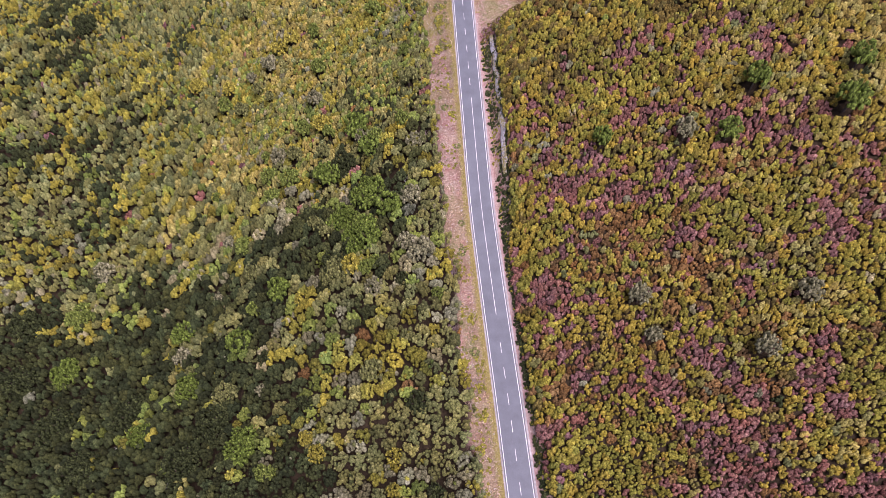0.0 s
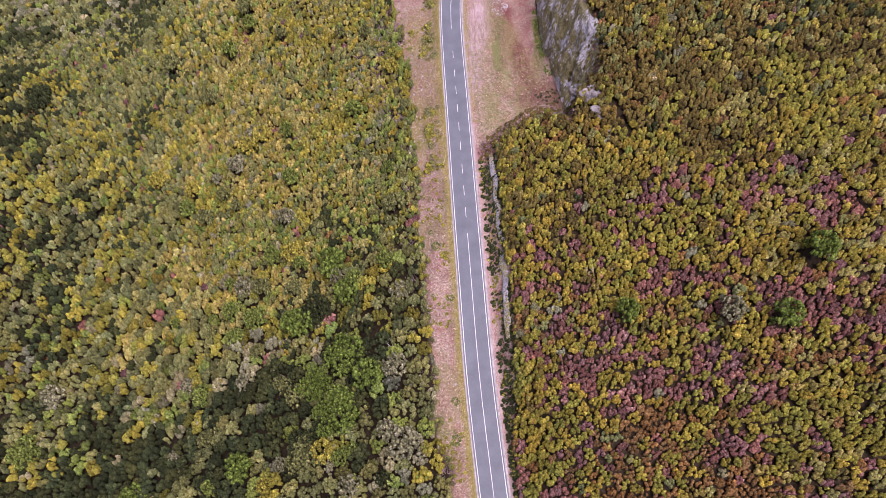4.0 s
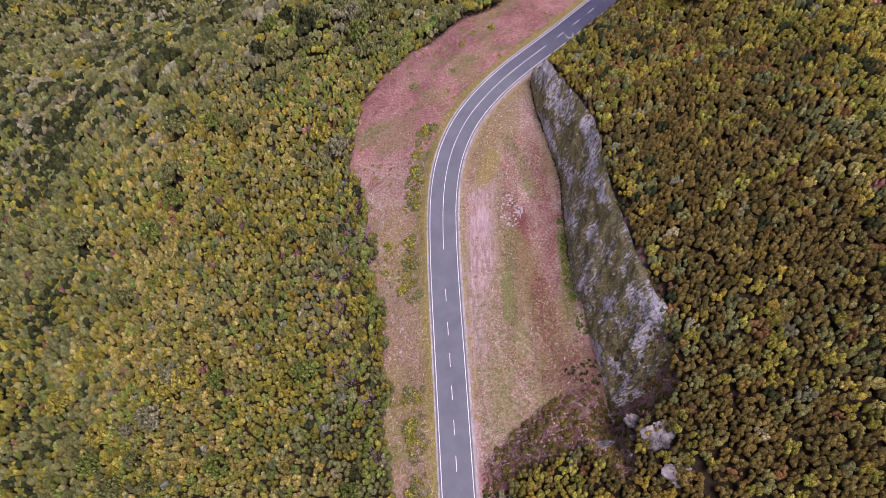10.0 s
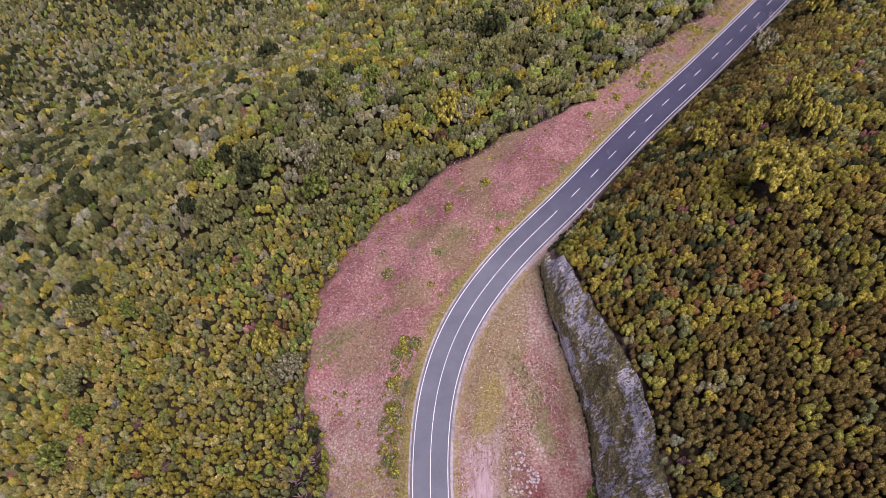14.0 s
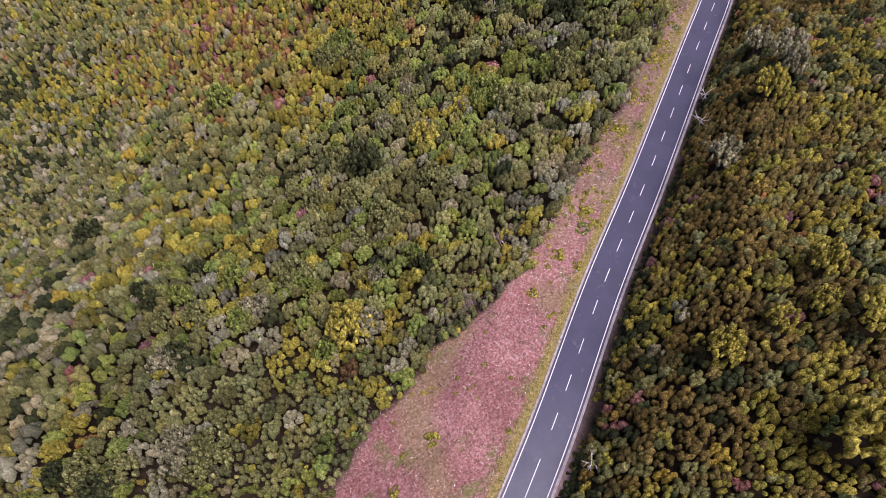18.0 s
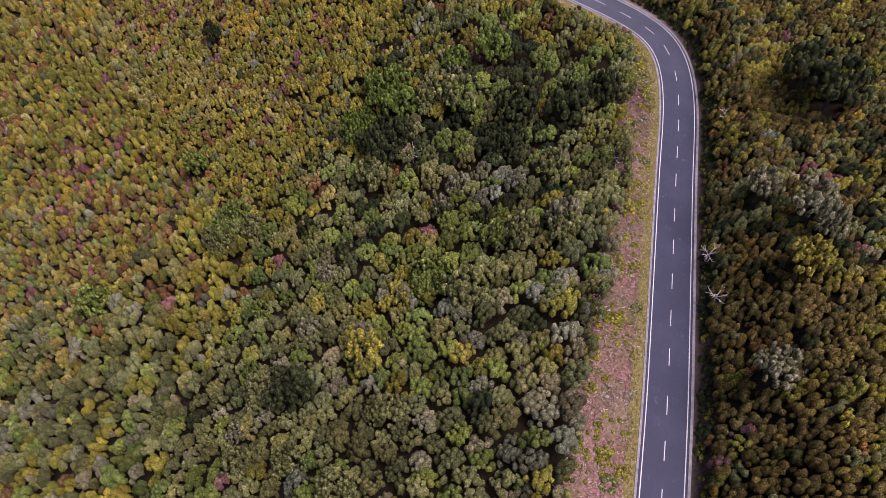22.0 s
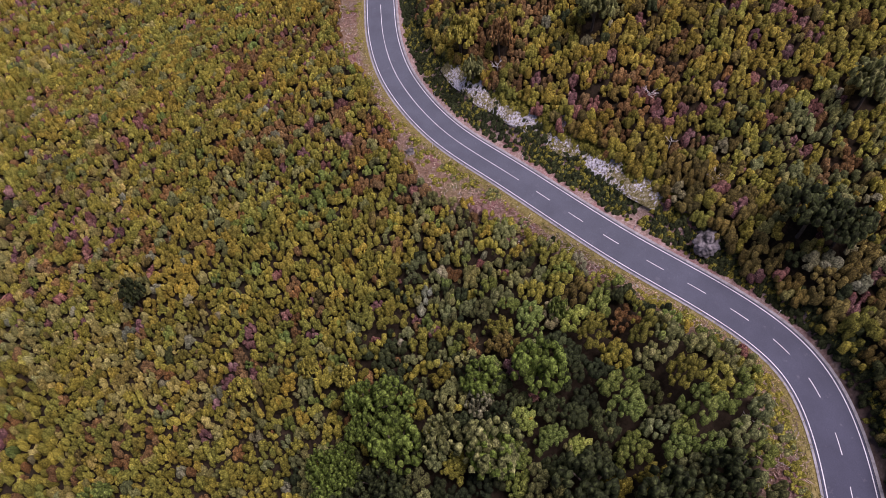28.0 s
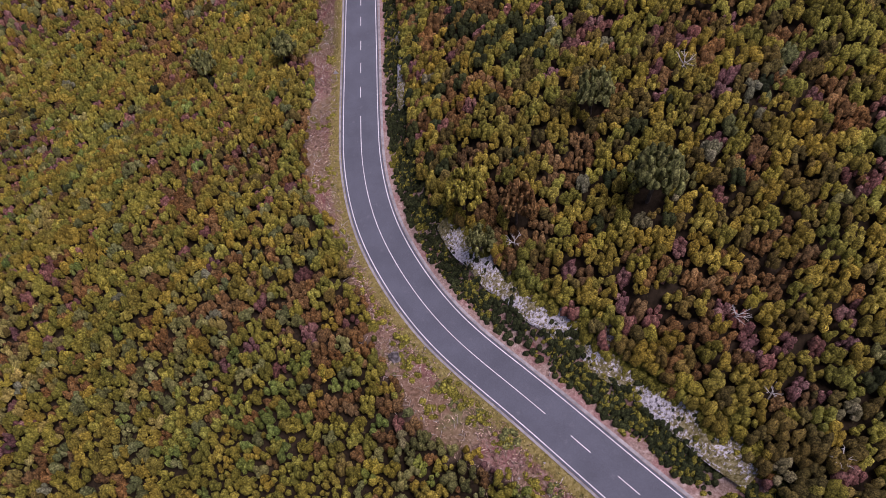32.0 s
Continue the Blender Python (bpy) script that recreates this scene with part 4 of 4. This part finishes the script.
verge_stuff("bank_bushes", "green scrub between the road and the rock", LEAF["olive"], 8000, 5.0, 8.6, True, 0.40, 4, 1.1, patch=lambda x, y: (y > 392) & (blotch(x, y, 4, 2) > 0.48))


def floor_stuff(name, label, material, count, radius, patch):
    x, y = 8 + 30 * rng.random(count), 178 + 100 * rng.random(count)
    m = (outside(x, y, QUARRY) < 2.0) & patch(x, y)
    x, y = x[m], y[m]
    z, idx, off, h, dig, q = terrain(x, y, True)
    m = off > 4.6
    r = radius * (0.5 + rng.random(int(m.sum())))
    tagged(new(name, tufts(np.c_[x[m], y[m], z[m] + 0.03], r, r * 0.55, 3, name, material)), label, "undergrowth", kind="stuff")


for name, label, material, count, length, x0, x1, y0, y1 in (("quarry_brush", "dark reddish stalks on the quarry floor", LEAF["purple"], 5000, 0.6, 18, 33, 198, 262),
                                                             ("quarry_stalks", "beige dry stalks on the quarry floor", BEIGE, 9000, 0.6, 8, 34, 186, 274),
                                                             ("quarry_grass", "thin green grass on the quarry floor", HAY, 5000, 0.45, 9, 32, 200, 272)):
    x, y = x0 + (x1 - x0) * rng.random(count), y0 + (y1 - y0) * rng.random(count)
    strew(name, label, material, x, y, length, (outside(x, y, QUARRY) <= 0) & (near_road(x, y)[1] > 4.6) & (blotch(x * 2.2, y * 0.5, 5, 2) > 0.42))


def foot_stuff(name, label, material, count, radius, y0, y1, wide):
    """A narrow line of tufts where the quarry floor meets the rock."""
    i = rng.integers(0, len(cliff), count)
    at = cliff[i] - np.c_[cw[i, 1], -cw[i, 0]] * (0.1 + wide * rng.random((count, 1)))
    m = (at[:, 1] > y0) & (at[:, 1] < y1) & (blotch(at[:, 0], at[:, 1], 4, 5) > 0.25)
    x, y = at[m].T
    r = radius * (0.5 + rng.random(len(x)))
    tagged(new(name, tufts(np.c_[x, y, terrain(x, y) + 0.05], r, r * 0.8, 4, name, material)), label, "undergrowth", kind="stuff")


# Two rows of dark tufts draw the shaded crevice below the rock.
foot_stuff("foot_shade_purple", "dark purplish tufts standing in for shade along the foot of the rock", LEAF["purple"], 1500, 0.26, 226, 282, 0.7)
foot_stuff("foot_shade", "dark green tufts standing in for shade along the foot of the rock", LEAF["dark"], 1500, 0.28, 226, 282, 0.8)
foot_stuff("foot_grass", "green growth along the foot of the rock", LEAF["leafy"], 1200, 0.3, 208, 238, 2.4)

# The quarry corner's shade, put in as dark blades and tufts.
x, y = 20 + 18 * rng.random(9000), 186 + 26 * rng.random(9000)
strew("corner_shade_blades", "dark purplish blades standing in for shade in the quarry corner", LEAF["purple"], x, y, 0.8, (outside(x, y, QUARRY) < 2.0) & (np.hypot((x - 34) / 10, (y - 199) / 8) < 0.3 + 0.9 * rng.random(9000)))
floor_stuff("corner_shade_tufts", "dark green tufts standing in for shade in the quarry corner", LEAF["dark"], 3000, 0.4, lambda x, y: np.hypot((x - 36) / 7, (y - 200) / 5) < 0.3 + 0.9 * blotch(x, y, 2, 6))


def slope_stuff(name, label, material, count, radius):
    x, y = 6 + 42 * rng.random(count), 168 + 38 * rng.random(count)
    z, idx, off, h, dig, q = terrain(x, y, True)
    m = (q > 0) & (h > ROAD[idx, 2] + 0.3 + quarry_slope(x, y) * q) & (off > 5) & (rng.random(count) < 0.3 + blotch(x, y, 4, 2))
    r = radius * (0.5 + rng.random(int(m.sum())))
    tagged(new(name, tufts(np.c_[x[m], y[m], z[m] + 0.05], r, r * 0.8, 4, name, material)), label, "undergrowth", kind="stuff")


slope_stuff("slope_brush", "dark reddish brush on the rubble slope", LEAF["purple"], 1800, 0.36)
slope_stuff("slope_twigs", "pinkish dead brush on the rubble slope", BRUSH, 3600, 0.30)
slope_stuff("slope_scrub", "dark green scrub on the rubble slope", LEAF["brown"], 2600, 0.6)
x, y = 8 + 32 * rng.random(6500), 172 + 32 * rng.random(6500)
z, idx, off, h, dig, q = terrain(x, y, True)
on_slope = (q > 0) & (h > ROAD[idx, 2] + 0.3 + quarry_slope(x, y) * q) & (off > 5)
strew("slope_stalks", "greyish pink dead stalks on the rubble slope", TWIG, x, y, 0.7, on_slope)
slope_stuff("slope_grass", "dry grass on the rubble slope", HAY, 700, 0.3)


def sticks(name, label, count):
    """Pale twigs and branches lying where the growth was cut back."""
    i = rng.integers(25, len(ROAD) - 60, count)
    off = -(cleared(ROAD[i, 1]) + rng.normal(-1.0, 1.8, count))
    off = np.minimum(off, -5.2)
    x, y = ROAD[i, 0] + SIDE[i, 0] * off, ROAD[i, 1] + SIDE[i, 1] * off
    a, length, tip = rng.random(count) * 6.283, 0.4 + 1.0 * rng.random(count) ** 2, rng.random(count) * 0.5
    p = np.c_[x, y, terrain(x, y) + 0.12]
    q = p + np.c_[np.cos(a) * length, np.sin(a) * length, tip]
    side = np.c_[-np.sin(a), np.cos(a), np.zeros(count)] * 0.035
    lift = np.array([0, 0, 0.07])
    v = np.stack([p - side, p + side, p + lift, q - side * 0.4, q + side * 0.4, q + lift * 0.4], 1)
    f = np.array([(0, 1, 4, 3), (1, 2, 5, 4), (2, 0, 3, 5)])
    faces = (f[None] + (np.arange(count) * 6)[:, None, None]).reshape(-1, 4)
    tagged(new(name, mesh_of(name, v.reshape(-1, 3), faces, DEAD)), label, "brushwood", kind="stuff")


sticks("cut_branches", "bleached cut branches lying along the shrub edge", 1300)


# ---- trees ----


def tube(p0, p1, r0, r1, sides=6):
    p0, p1 = Vector(p0), Vector(p1)
    q = (p1 - p0).to_track_quat("Z", "Y")
    ring = [Vector((math.cos(a), math.sin(a), 0)) for a in np.arange(sides) * 2 * math.pi / sides]
    return [p0 + q @ (v * r0) for v in ring] + [p1 + q @ (v * r1) for v in ring]


def tubes_mesh(name, pieces, material, sides=6):
    """pieces: (start, end, radius at start, radius at end)"""
    v, f = [], []
    for a, b, ra, rb in pieces:
        k = len(v)
        v += tube(a, b, ra, rb, sides)
        f += [(k + i, k + (i + 1) % sides, k + sides + (i + 1) % sides, k + sides + i) for i in range(sides)]
    return mesh_of(name, [tuple(c) for c in v], f, material)


def dead_shrub(seed):
    """A dead shrub about three metres across: bare branches fanning out of a wide stool."""
    r = np.random.default_rng(seed)
    pieces = []
    for k in range(90):
        a, d = r.uniform(0, 6.283), 1.3 * math.sqrt(r.random())
        foot = Vector((d * math.cos(a), d * math.sin(a), -0.1))
        b = a + r.uniform(-1.2, 1.2)
        tip = foot + Vector((math.cos(b) * r.uniform(0.2, 1.0), math.sin(b) * r.uniform(0.2, 1.0), r.uniform(0.5, 1.5)))
        pieces.append((foot, tip, r.uniform(0.04, 0.08), 0.02))
    return pieces


shrub_meshes = []
for x, y in DEAD_SHRUBS:
    if len(shrub_meshes) < 4:
        shrub_meshes.append(tubes_mesh("dead_shrub", dead_shrub(len(shrub_meshes)), TWIG, 3))
    ob = tagged(new("dead_shrub", shrub_meshes[int(rng.integers(0, len(shrub_meshes)))]), "dead greyish purple shrub with bare branches at the heath edge", "dead shrub", "dead shrubs")
    ob.matrix_basis = Matrix.Translation((x, y, float(terrain([x], [y])[0]))) @ pose(0, 0, 0, 0, 0, rng.uniform(0, 360)) @ Matrix.Diagonal((rng.uniform(1.2, 1.8), rng.uniform(1.2, 2.2), rng.uniform(1.1, 1.6), 1))


def tree(key, seed):
    """A tree two metres wide, to be scaled: a trunk with limbs and a crown of tufts."""
    r = np.random.default_rng(seed)
    ob = new(key, None)
    top = Vector((r.uniform(-0.1, 0.1), r.uniform(-0.1, 0.1), 0.75))
    pieces = [((0, 0, -0.2), top, 0.09, 0.06)]
    for k in range(5):
        a = k * 1.257 + r.uniform(-0.3, 0.3)
        pieces.append((top * r.uniform(0.6, 1.0), Vector((0.6 * math.cos(a), 0.6 * math.sin(a), r.uniform(1.0, 1.35))), 0.05, 0.018))
    part("trunk", tubes_mesh("trunk", pieces, BARK), ob)
    lobes = [(0, 0, 1.18, 0.72)] + [(0.52 * math.cos(a), 0.52 * math.sin(a), r.uniform(0.88, 1.12), r.uniform(0.38, 0.52)) for a in np.arange(6) * 1.047 + r.uniform(0, 1, 6) * 0.6]
    pts, rad = [], []
    for lx, ly, lz, lr in lobes:
        n = int(30 * lr)
        u, a = r.uniform(-0.25, 1, n), r.uniform(0, 6.283, n)
        w = np.sqrt(1 - u * u)
        pts.append(np.c_[lx + lr * w * np.cos(a), ly + lr * w * np.sin(a), lz + lr * 0.75 * u])
        rad.append(r.uniform(0.12, 0.19, n))
    pts, rad = np.vstack(pts), np.concatenate(rad)
    part("crown", tufts(pts, rad, rad * 0.9, 4, "crown", LEAF[key.split("_")[0]]), ob)
    return ob


TREE_LABELS = {"leafy": "fresh green broadleaf tree standing out of the heath", "bright": "bright green broadleaf tree among the heath", "dark": "dark green laurel tree with a dense crown", "yellow": "yellow green bushy tree turning golden", "grey": "grey green tree with thin pale foliage", "green": "rounded green tree with an uneven crown", "rust": "rusty brown shrub with dry twigs"}
for key, spots in TREES.items():
    protos = [tagged(tree(key + "_tree", 11 * k + len(spots)), TREE_LABELS[key], "tree", "trees on the hillside") for k in range(3)]
    used = set()
    for n, (x, y, d) in enumerate(spots):
        group = [(x, y, d * 1.1)] if d <= 8.5 else [(x + 0.27 * d * math.cos(a), y + 0.27 * d * math.sin(a), d * (0.56 + 0.10 * math.sin(5 * a + n))) for a in np.arange(4) * 1.571 + n]
        for x1, y1, d1 in group:
            m = Matrix.Translation((x1, y1, float(terrain([x1], [y1])[0]))) @ pose(0, 0, 0, 0, 0, rng.uniform(0, 360)) @ Matrix.Diagonal((d1 / 2, d1 / 2, (2.3 + d1 / 2 * 0.85) * rng.uniform(0.9, 1.1), 1))
            k = int(rng.integers(0, 3))
            if k not in used:
                used.add(k)
                protos[k].matrix_basis = m
            else:
                copy_thing(protos[k], m @ Matrix.Diagonal((*[1 / c for c in protos[k].matrix_basis.to_scale()], 1)))


def dead_tree(seed):
    r = np.random.default_rng(seed)
    ob = tagged(new("dead_tree", None), "bleached dead tree with bare forked branches", "dead tree", "dead trees")
    top = Vector((r.uniform(-0.4, 0.4), r.uniform(-0.4, 0.4), 3.2))
    part("trunk", tubes_mesh("trunk", [((0, 0, -0.3), top * 0.5, 0.16, 0.13), (top * 0.5, top, 0.13, 0.09)], DEAD), ob)
    for k in range(5):
        a = k * 1.257 + r.uniform(-0.4, 0.4)
        start = top * r.uniform(0.65, 1.0)
        mid = start + Vector((math.cos(a) * 0.9, math.sin(a) * 0.9, r.uniform(0.5, 1.0)))
        pieces = [(start, mid, 0.085, 0.065)]
        for j in range(3):
            b = a + r.uniform(-0.8, 0.8)
            tip = mid + Vector((math.cos(b), math.sin(b), r.uniform(0.1, 0.9))) * r.uniform(0.6, 1.2)
            pieces += [(mid, tip, 0.055, 0.035), (tip, tip + Vector((r.uniform(-0.5, 0.5), r.uniform(-0.5, 0.5), 0.35)), 0.035, 0.015)]
        part("branch", tubes_mesh("branch", pieces, DEAD, 5), ob)
    return ob


bare = [dead_tree(3 + k) for k in range(3)]
for n, (x, y) in enumerate([(95, 373), (98, 377), (73, 409), (141, 397), (136, 393), (117, 370), (95, 350), (89, 343), (136, 424), (137, 442), (135, 433), (126, 466), (152, 469), (39, 290), (-101, 57), (-78, 43), (-11, 123)]):
    k = 0.9 + 0.35 * ((n * 7) % 5) / 5
    m = Matrix.Translation((x, y, float(terrain([x], [y])[0]) + 0.3)) @ pose(0, 0, 0, rng.uniform(-12, 12), rng.uniform(-12, 12), rng.uniform(0, 360)) @ Matrix.Scale(k * (0.85 if y < 420 else 0.6), 4)
    if n < 3:
        bare[n].matrix_basis = m
    else:
        copy_thing(bare[n % 3], m @ Matrix.Scale(1 / bare[n % 3].matrix_basis.to_scale().x, 4))

# ---- small shrubs, stones, posts and signs on the verges ----


def rock(seed, squash=0.7):
    bm = bmesh.new()
    bmesh.ops.create_icosphere(bm, subdivisions=2, radius=0.5)
    for v in bm.verts:
        v.co *= 0.75 + 0.5 * noise.noise(v.co * 1.9 + Vector((seed * 5.1, seed, 0)))
        v.co.z *= squash
    me = bpy.data.meshes.new("stone")
    bm.to_mesh(me)
    bm.free()
    me.materials.append(STONE)
    return me


stones = [rock(k) for k in range(5)]


def put_stone(x, y, size, label, group):
    ob = tagged(new("stone", stones[int(rng.integers(0, 5))]), label, "stone", group)
    ob.matrix_basis = Matrix.Translation((x, y, float(terrain([x], [y])[0]) + size * 0.12)) @ pose(0, 0, 0, 0, 0, rng.uniform(0, 360)) @ Matrix.Diagonal((size, size * rng.uniform(0.7, 1.2), size, 1))


for k in range(90):
    a, r = rng.uniform(0, 6.283), math.sqrt(rng.random())
    put_stone(20.5 + 3.0 * r * math.cos(a), 239.5 + 4.5 * r * math.sin(a), rng.uniform(0.25, 0.75), "pale broken stone heaped on the quarry floor", "stones on the quarry floor")
for k in range(70):
    i = int(rng.integers(25, 560))
    o = -rng.uniform(4.6, float(cleared(ROAD[i, 1])))
    put_stone(ROAD[i, 0] + SIDE[i, 0] * o, ROAD[i, 1] + SIDE[i, 1] * o, rng.choice([0.3, 0.4, 0.5, 0.8]), "pale stone lying in the cut brush", "stones on the verge")
for k in range(50):
    x, y = rng.uniform(22, 34), rng.uniform(200, 268)
    put_stone(x, y, rng.choice([0.25, 0.35, 0.5]), "pale stone fallen from the quarry face", "stones below the quarry face")


def cushion(key, seed):
    r = np.random.default_rng(seed)
    n = 16
    u, a = r.uniform(0, 1, n), r.uniform(0, 6.283, n)
    w = np.sqrt(1 - u * u)
    rad = r.uniform(0.13, 0.2, n)
    return tufts(np.c_[0.42 * w * np.cos(a), 0.42 * w * np.sin(a), 0.05 + 0.32 * u], rad, rad, 5, "cushion_shrub", LEAF[key])


cushions = [cushion("olive", 1), cushion("green", 2), cushion("olive", 3)]
for k in range(440):
    i = int(rng.integers(30, 560)) if k % 2 else int(rng.integers(index_at(175), index_at(268)))
    o = -rng.uniform(5.2, max(5.6, float(cleared(ROAD[i, 1])) - 0.5)) if k % 2 else -rng.uniform(5.6, 9.5)
    x, y = ROAD[i, 0] + SIDE[i, 0] * o, ROAD[i, 1] + SIDE[i, 1] * o
    if blotch([x], [y], 12, 6)[0] < 0.36:
        continue
    ob = tagged(new("cushion_shrub", cushions[int(rng.integers(0, 3))]), "low rounded green shrub on the verge", "shrub", "shrubs on the verge")
    size = rng.choice([0.8, 1.1, 1.5, 2.0, 2.6])
    ob.matrix_basis = Matrix.Translation((x, y, float(terrain([x], [y])[0]))) @ pose(0, 0, 0, 0, 0, rng.uniform(0, 360)) @ Matrix.Diagonal((size, size, size * 0.5, 1))


def box(name, x0, x1, y0, y1, z0, z1, material, bevel=0.01):
    bm = bmesh.new()
    bmesh.ops.create_cube(bm, size=1)
    for v in bm.verts:
        v.co = Vector((x0 + (v.co.x + 0.5) * (x1 - x0), y0 + (v.co.y + 0.5) * (y1 - y0), z0 + (v.co.z + 0.5) * (z1 - z0)))
    bmesh.ops.bevel(bm, geom=list(bm.edges), offset=bevel, segments=1, affect="EDGES")
    me = bpy.data.meshes.new(name)
    bm.to_mesh(me)
    bm.free()
    me.materials.append(material)
    return me


def beside(y, off):
    i = index_at(y)
    x1, y1 = ROAD[i, 0] + SIDE[i, 0] * off, ROAD[i, 1] + SIDE[i, 1] * off
    return Matrix.Translation((x1, y1, float(terrain([x1], [y1])[0]))) @ pose(0, 0, 0, 0, 0, math.degrees(math.atan2(WAY[i, 1], WAY[i, 0])) - 90)


post = tagged(new("delineator_post", None), "white plastic delineator post with a black band", "marker post", "delineator posts along the road")
part("post", box("post", -0.06, 0.06, -0.05, 0.05, -0.2, 0.95, WHITE, 0.02), post)
part("band", box("band", -0.063, 0.063, -0.053, 0.053, 0.62, 0.80, BLACK), post, "black reflector band")
for n, (y, off) in enumerate([(404, 4.1), (427, 4.2), (450, 4.3), (476, 4.3), (184, 4.2), (155, -4.1), (322, -4.1), (379, -4.1), (425, -4.1), (464, -4.1), (118, 4.1), (60, -4.1)]):
    if n == 0:
        post.matrix_basis = beside(y, off)
    else:
        copy_thing(post, beside(y, off))


def triangle(name, r, y0, y1, z, material):
    pts = [(r * math.sin(a), r * math.cos(a)) for a in (0, 2.0944, 4.18879)]
    v = [(x, y0, z + h) for x, h in pts] + [(x, y1, z + h) for x, h in pts]
    me = bpy.data.meshes.new(name)
    me.from_pydata(v, [], [(0, 1, 2), (5, 4, 3), (0, 3, 4, 1), (1, 4, 5, 2), (2, 5, 3, 0)])
    me.materials.append(material)
    return me


sign = tagged(new("road_sign", None), "triangular road sign, pale metal, on a steel post", "road sign", "road signs")
part("post", tubes_mesh("post", [((0, 0, -0.3), (0, 0, 2.2), 0.035, 0.035)], METAL, 8), sign)
part("plate", triangle("plate", 0.55, -0.05, -0.035, 2.2, WHITE), sign, "pale triangular plate")
sign.matrix_basis = beside(519, -4.3)
copy_thing(sign, beside(316, -4.4))


def outcrop(name, x, y, z, sx, sy, sz, seed, label):
    bm = bmesh.new()
    bmesh.ops.create_icosphere(bm, subdivisions=5, radius=0.5)
    for v in bm.verts:
        p = v.co.copy()
        v.co *= 1.0 + 0.55 * noise.noise(p * 2.2 + Vector((seed, 0, 0))) + 0.24 * abs(noise.noise(p * 5 + Vector((0, seed, 0)))) + 0.12 * noise.noise(p * 9) + 0.06 * noise.noise(p * 20)
    me = bpy.data.meshes.new(name)
    bm.to_mesh(me)
    bm.free()
    me.materials.append(CRAG)
    ob = tagged(new(name, me), label, "rock")
    ob.matrix_basis = Matrix.Translation((x, y, z)) @ pose(0, 0, 0, 12, -18, 40 * seed) @ Matrix.Diagonal((sx, sy, sz, 1))
    return ob


for n, (x, y, sx, sy, sz) in enumerate([(41, 181, 5.0, 5.5, 2.4), (43, 175, 3.6, 5.5, 2.2), (44.5, 170.5, 2.2, 4.5, 1.8), (38, 184.5, 4.0, 2.6, 1.8), (33, 182, 5.0, 1.5, 1.2), (28, 180, 5.0, 1.3, 1.1), (131.5, 418.5, 4.0, 4.6, 3.4), (106, 465, 1.6, 1.4, 1.0)]):
    outcrop("rock_outcrop", x, y, float(terrain([x], [y])[0]) + 0.1, sx, sy, sz, n + 1, "pale weathered rock showing between the shrubs")
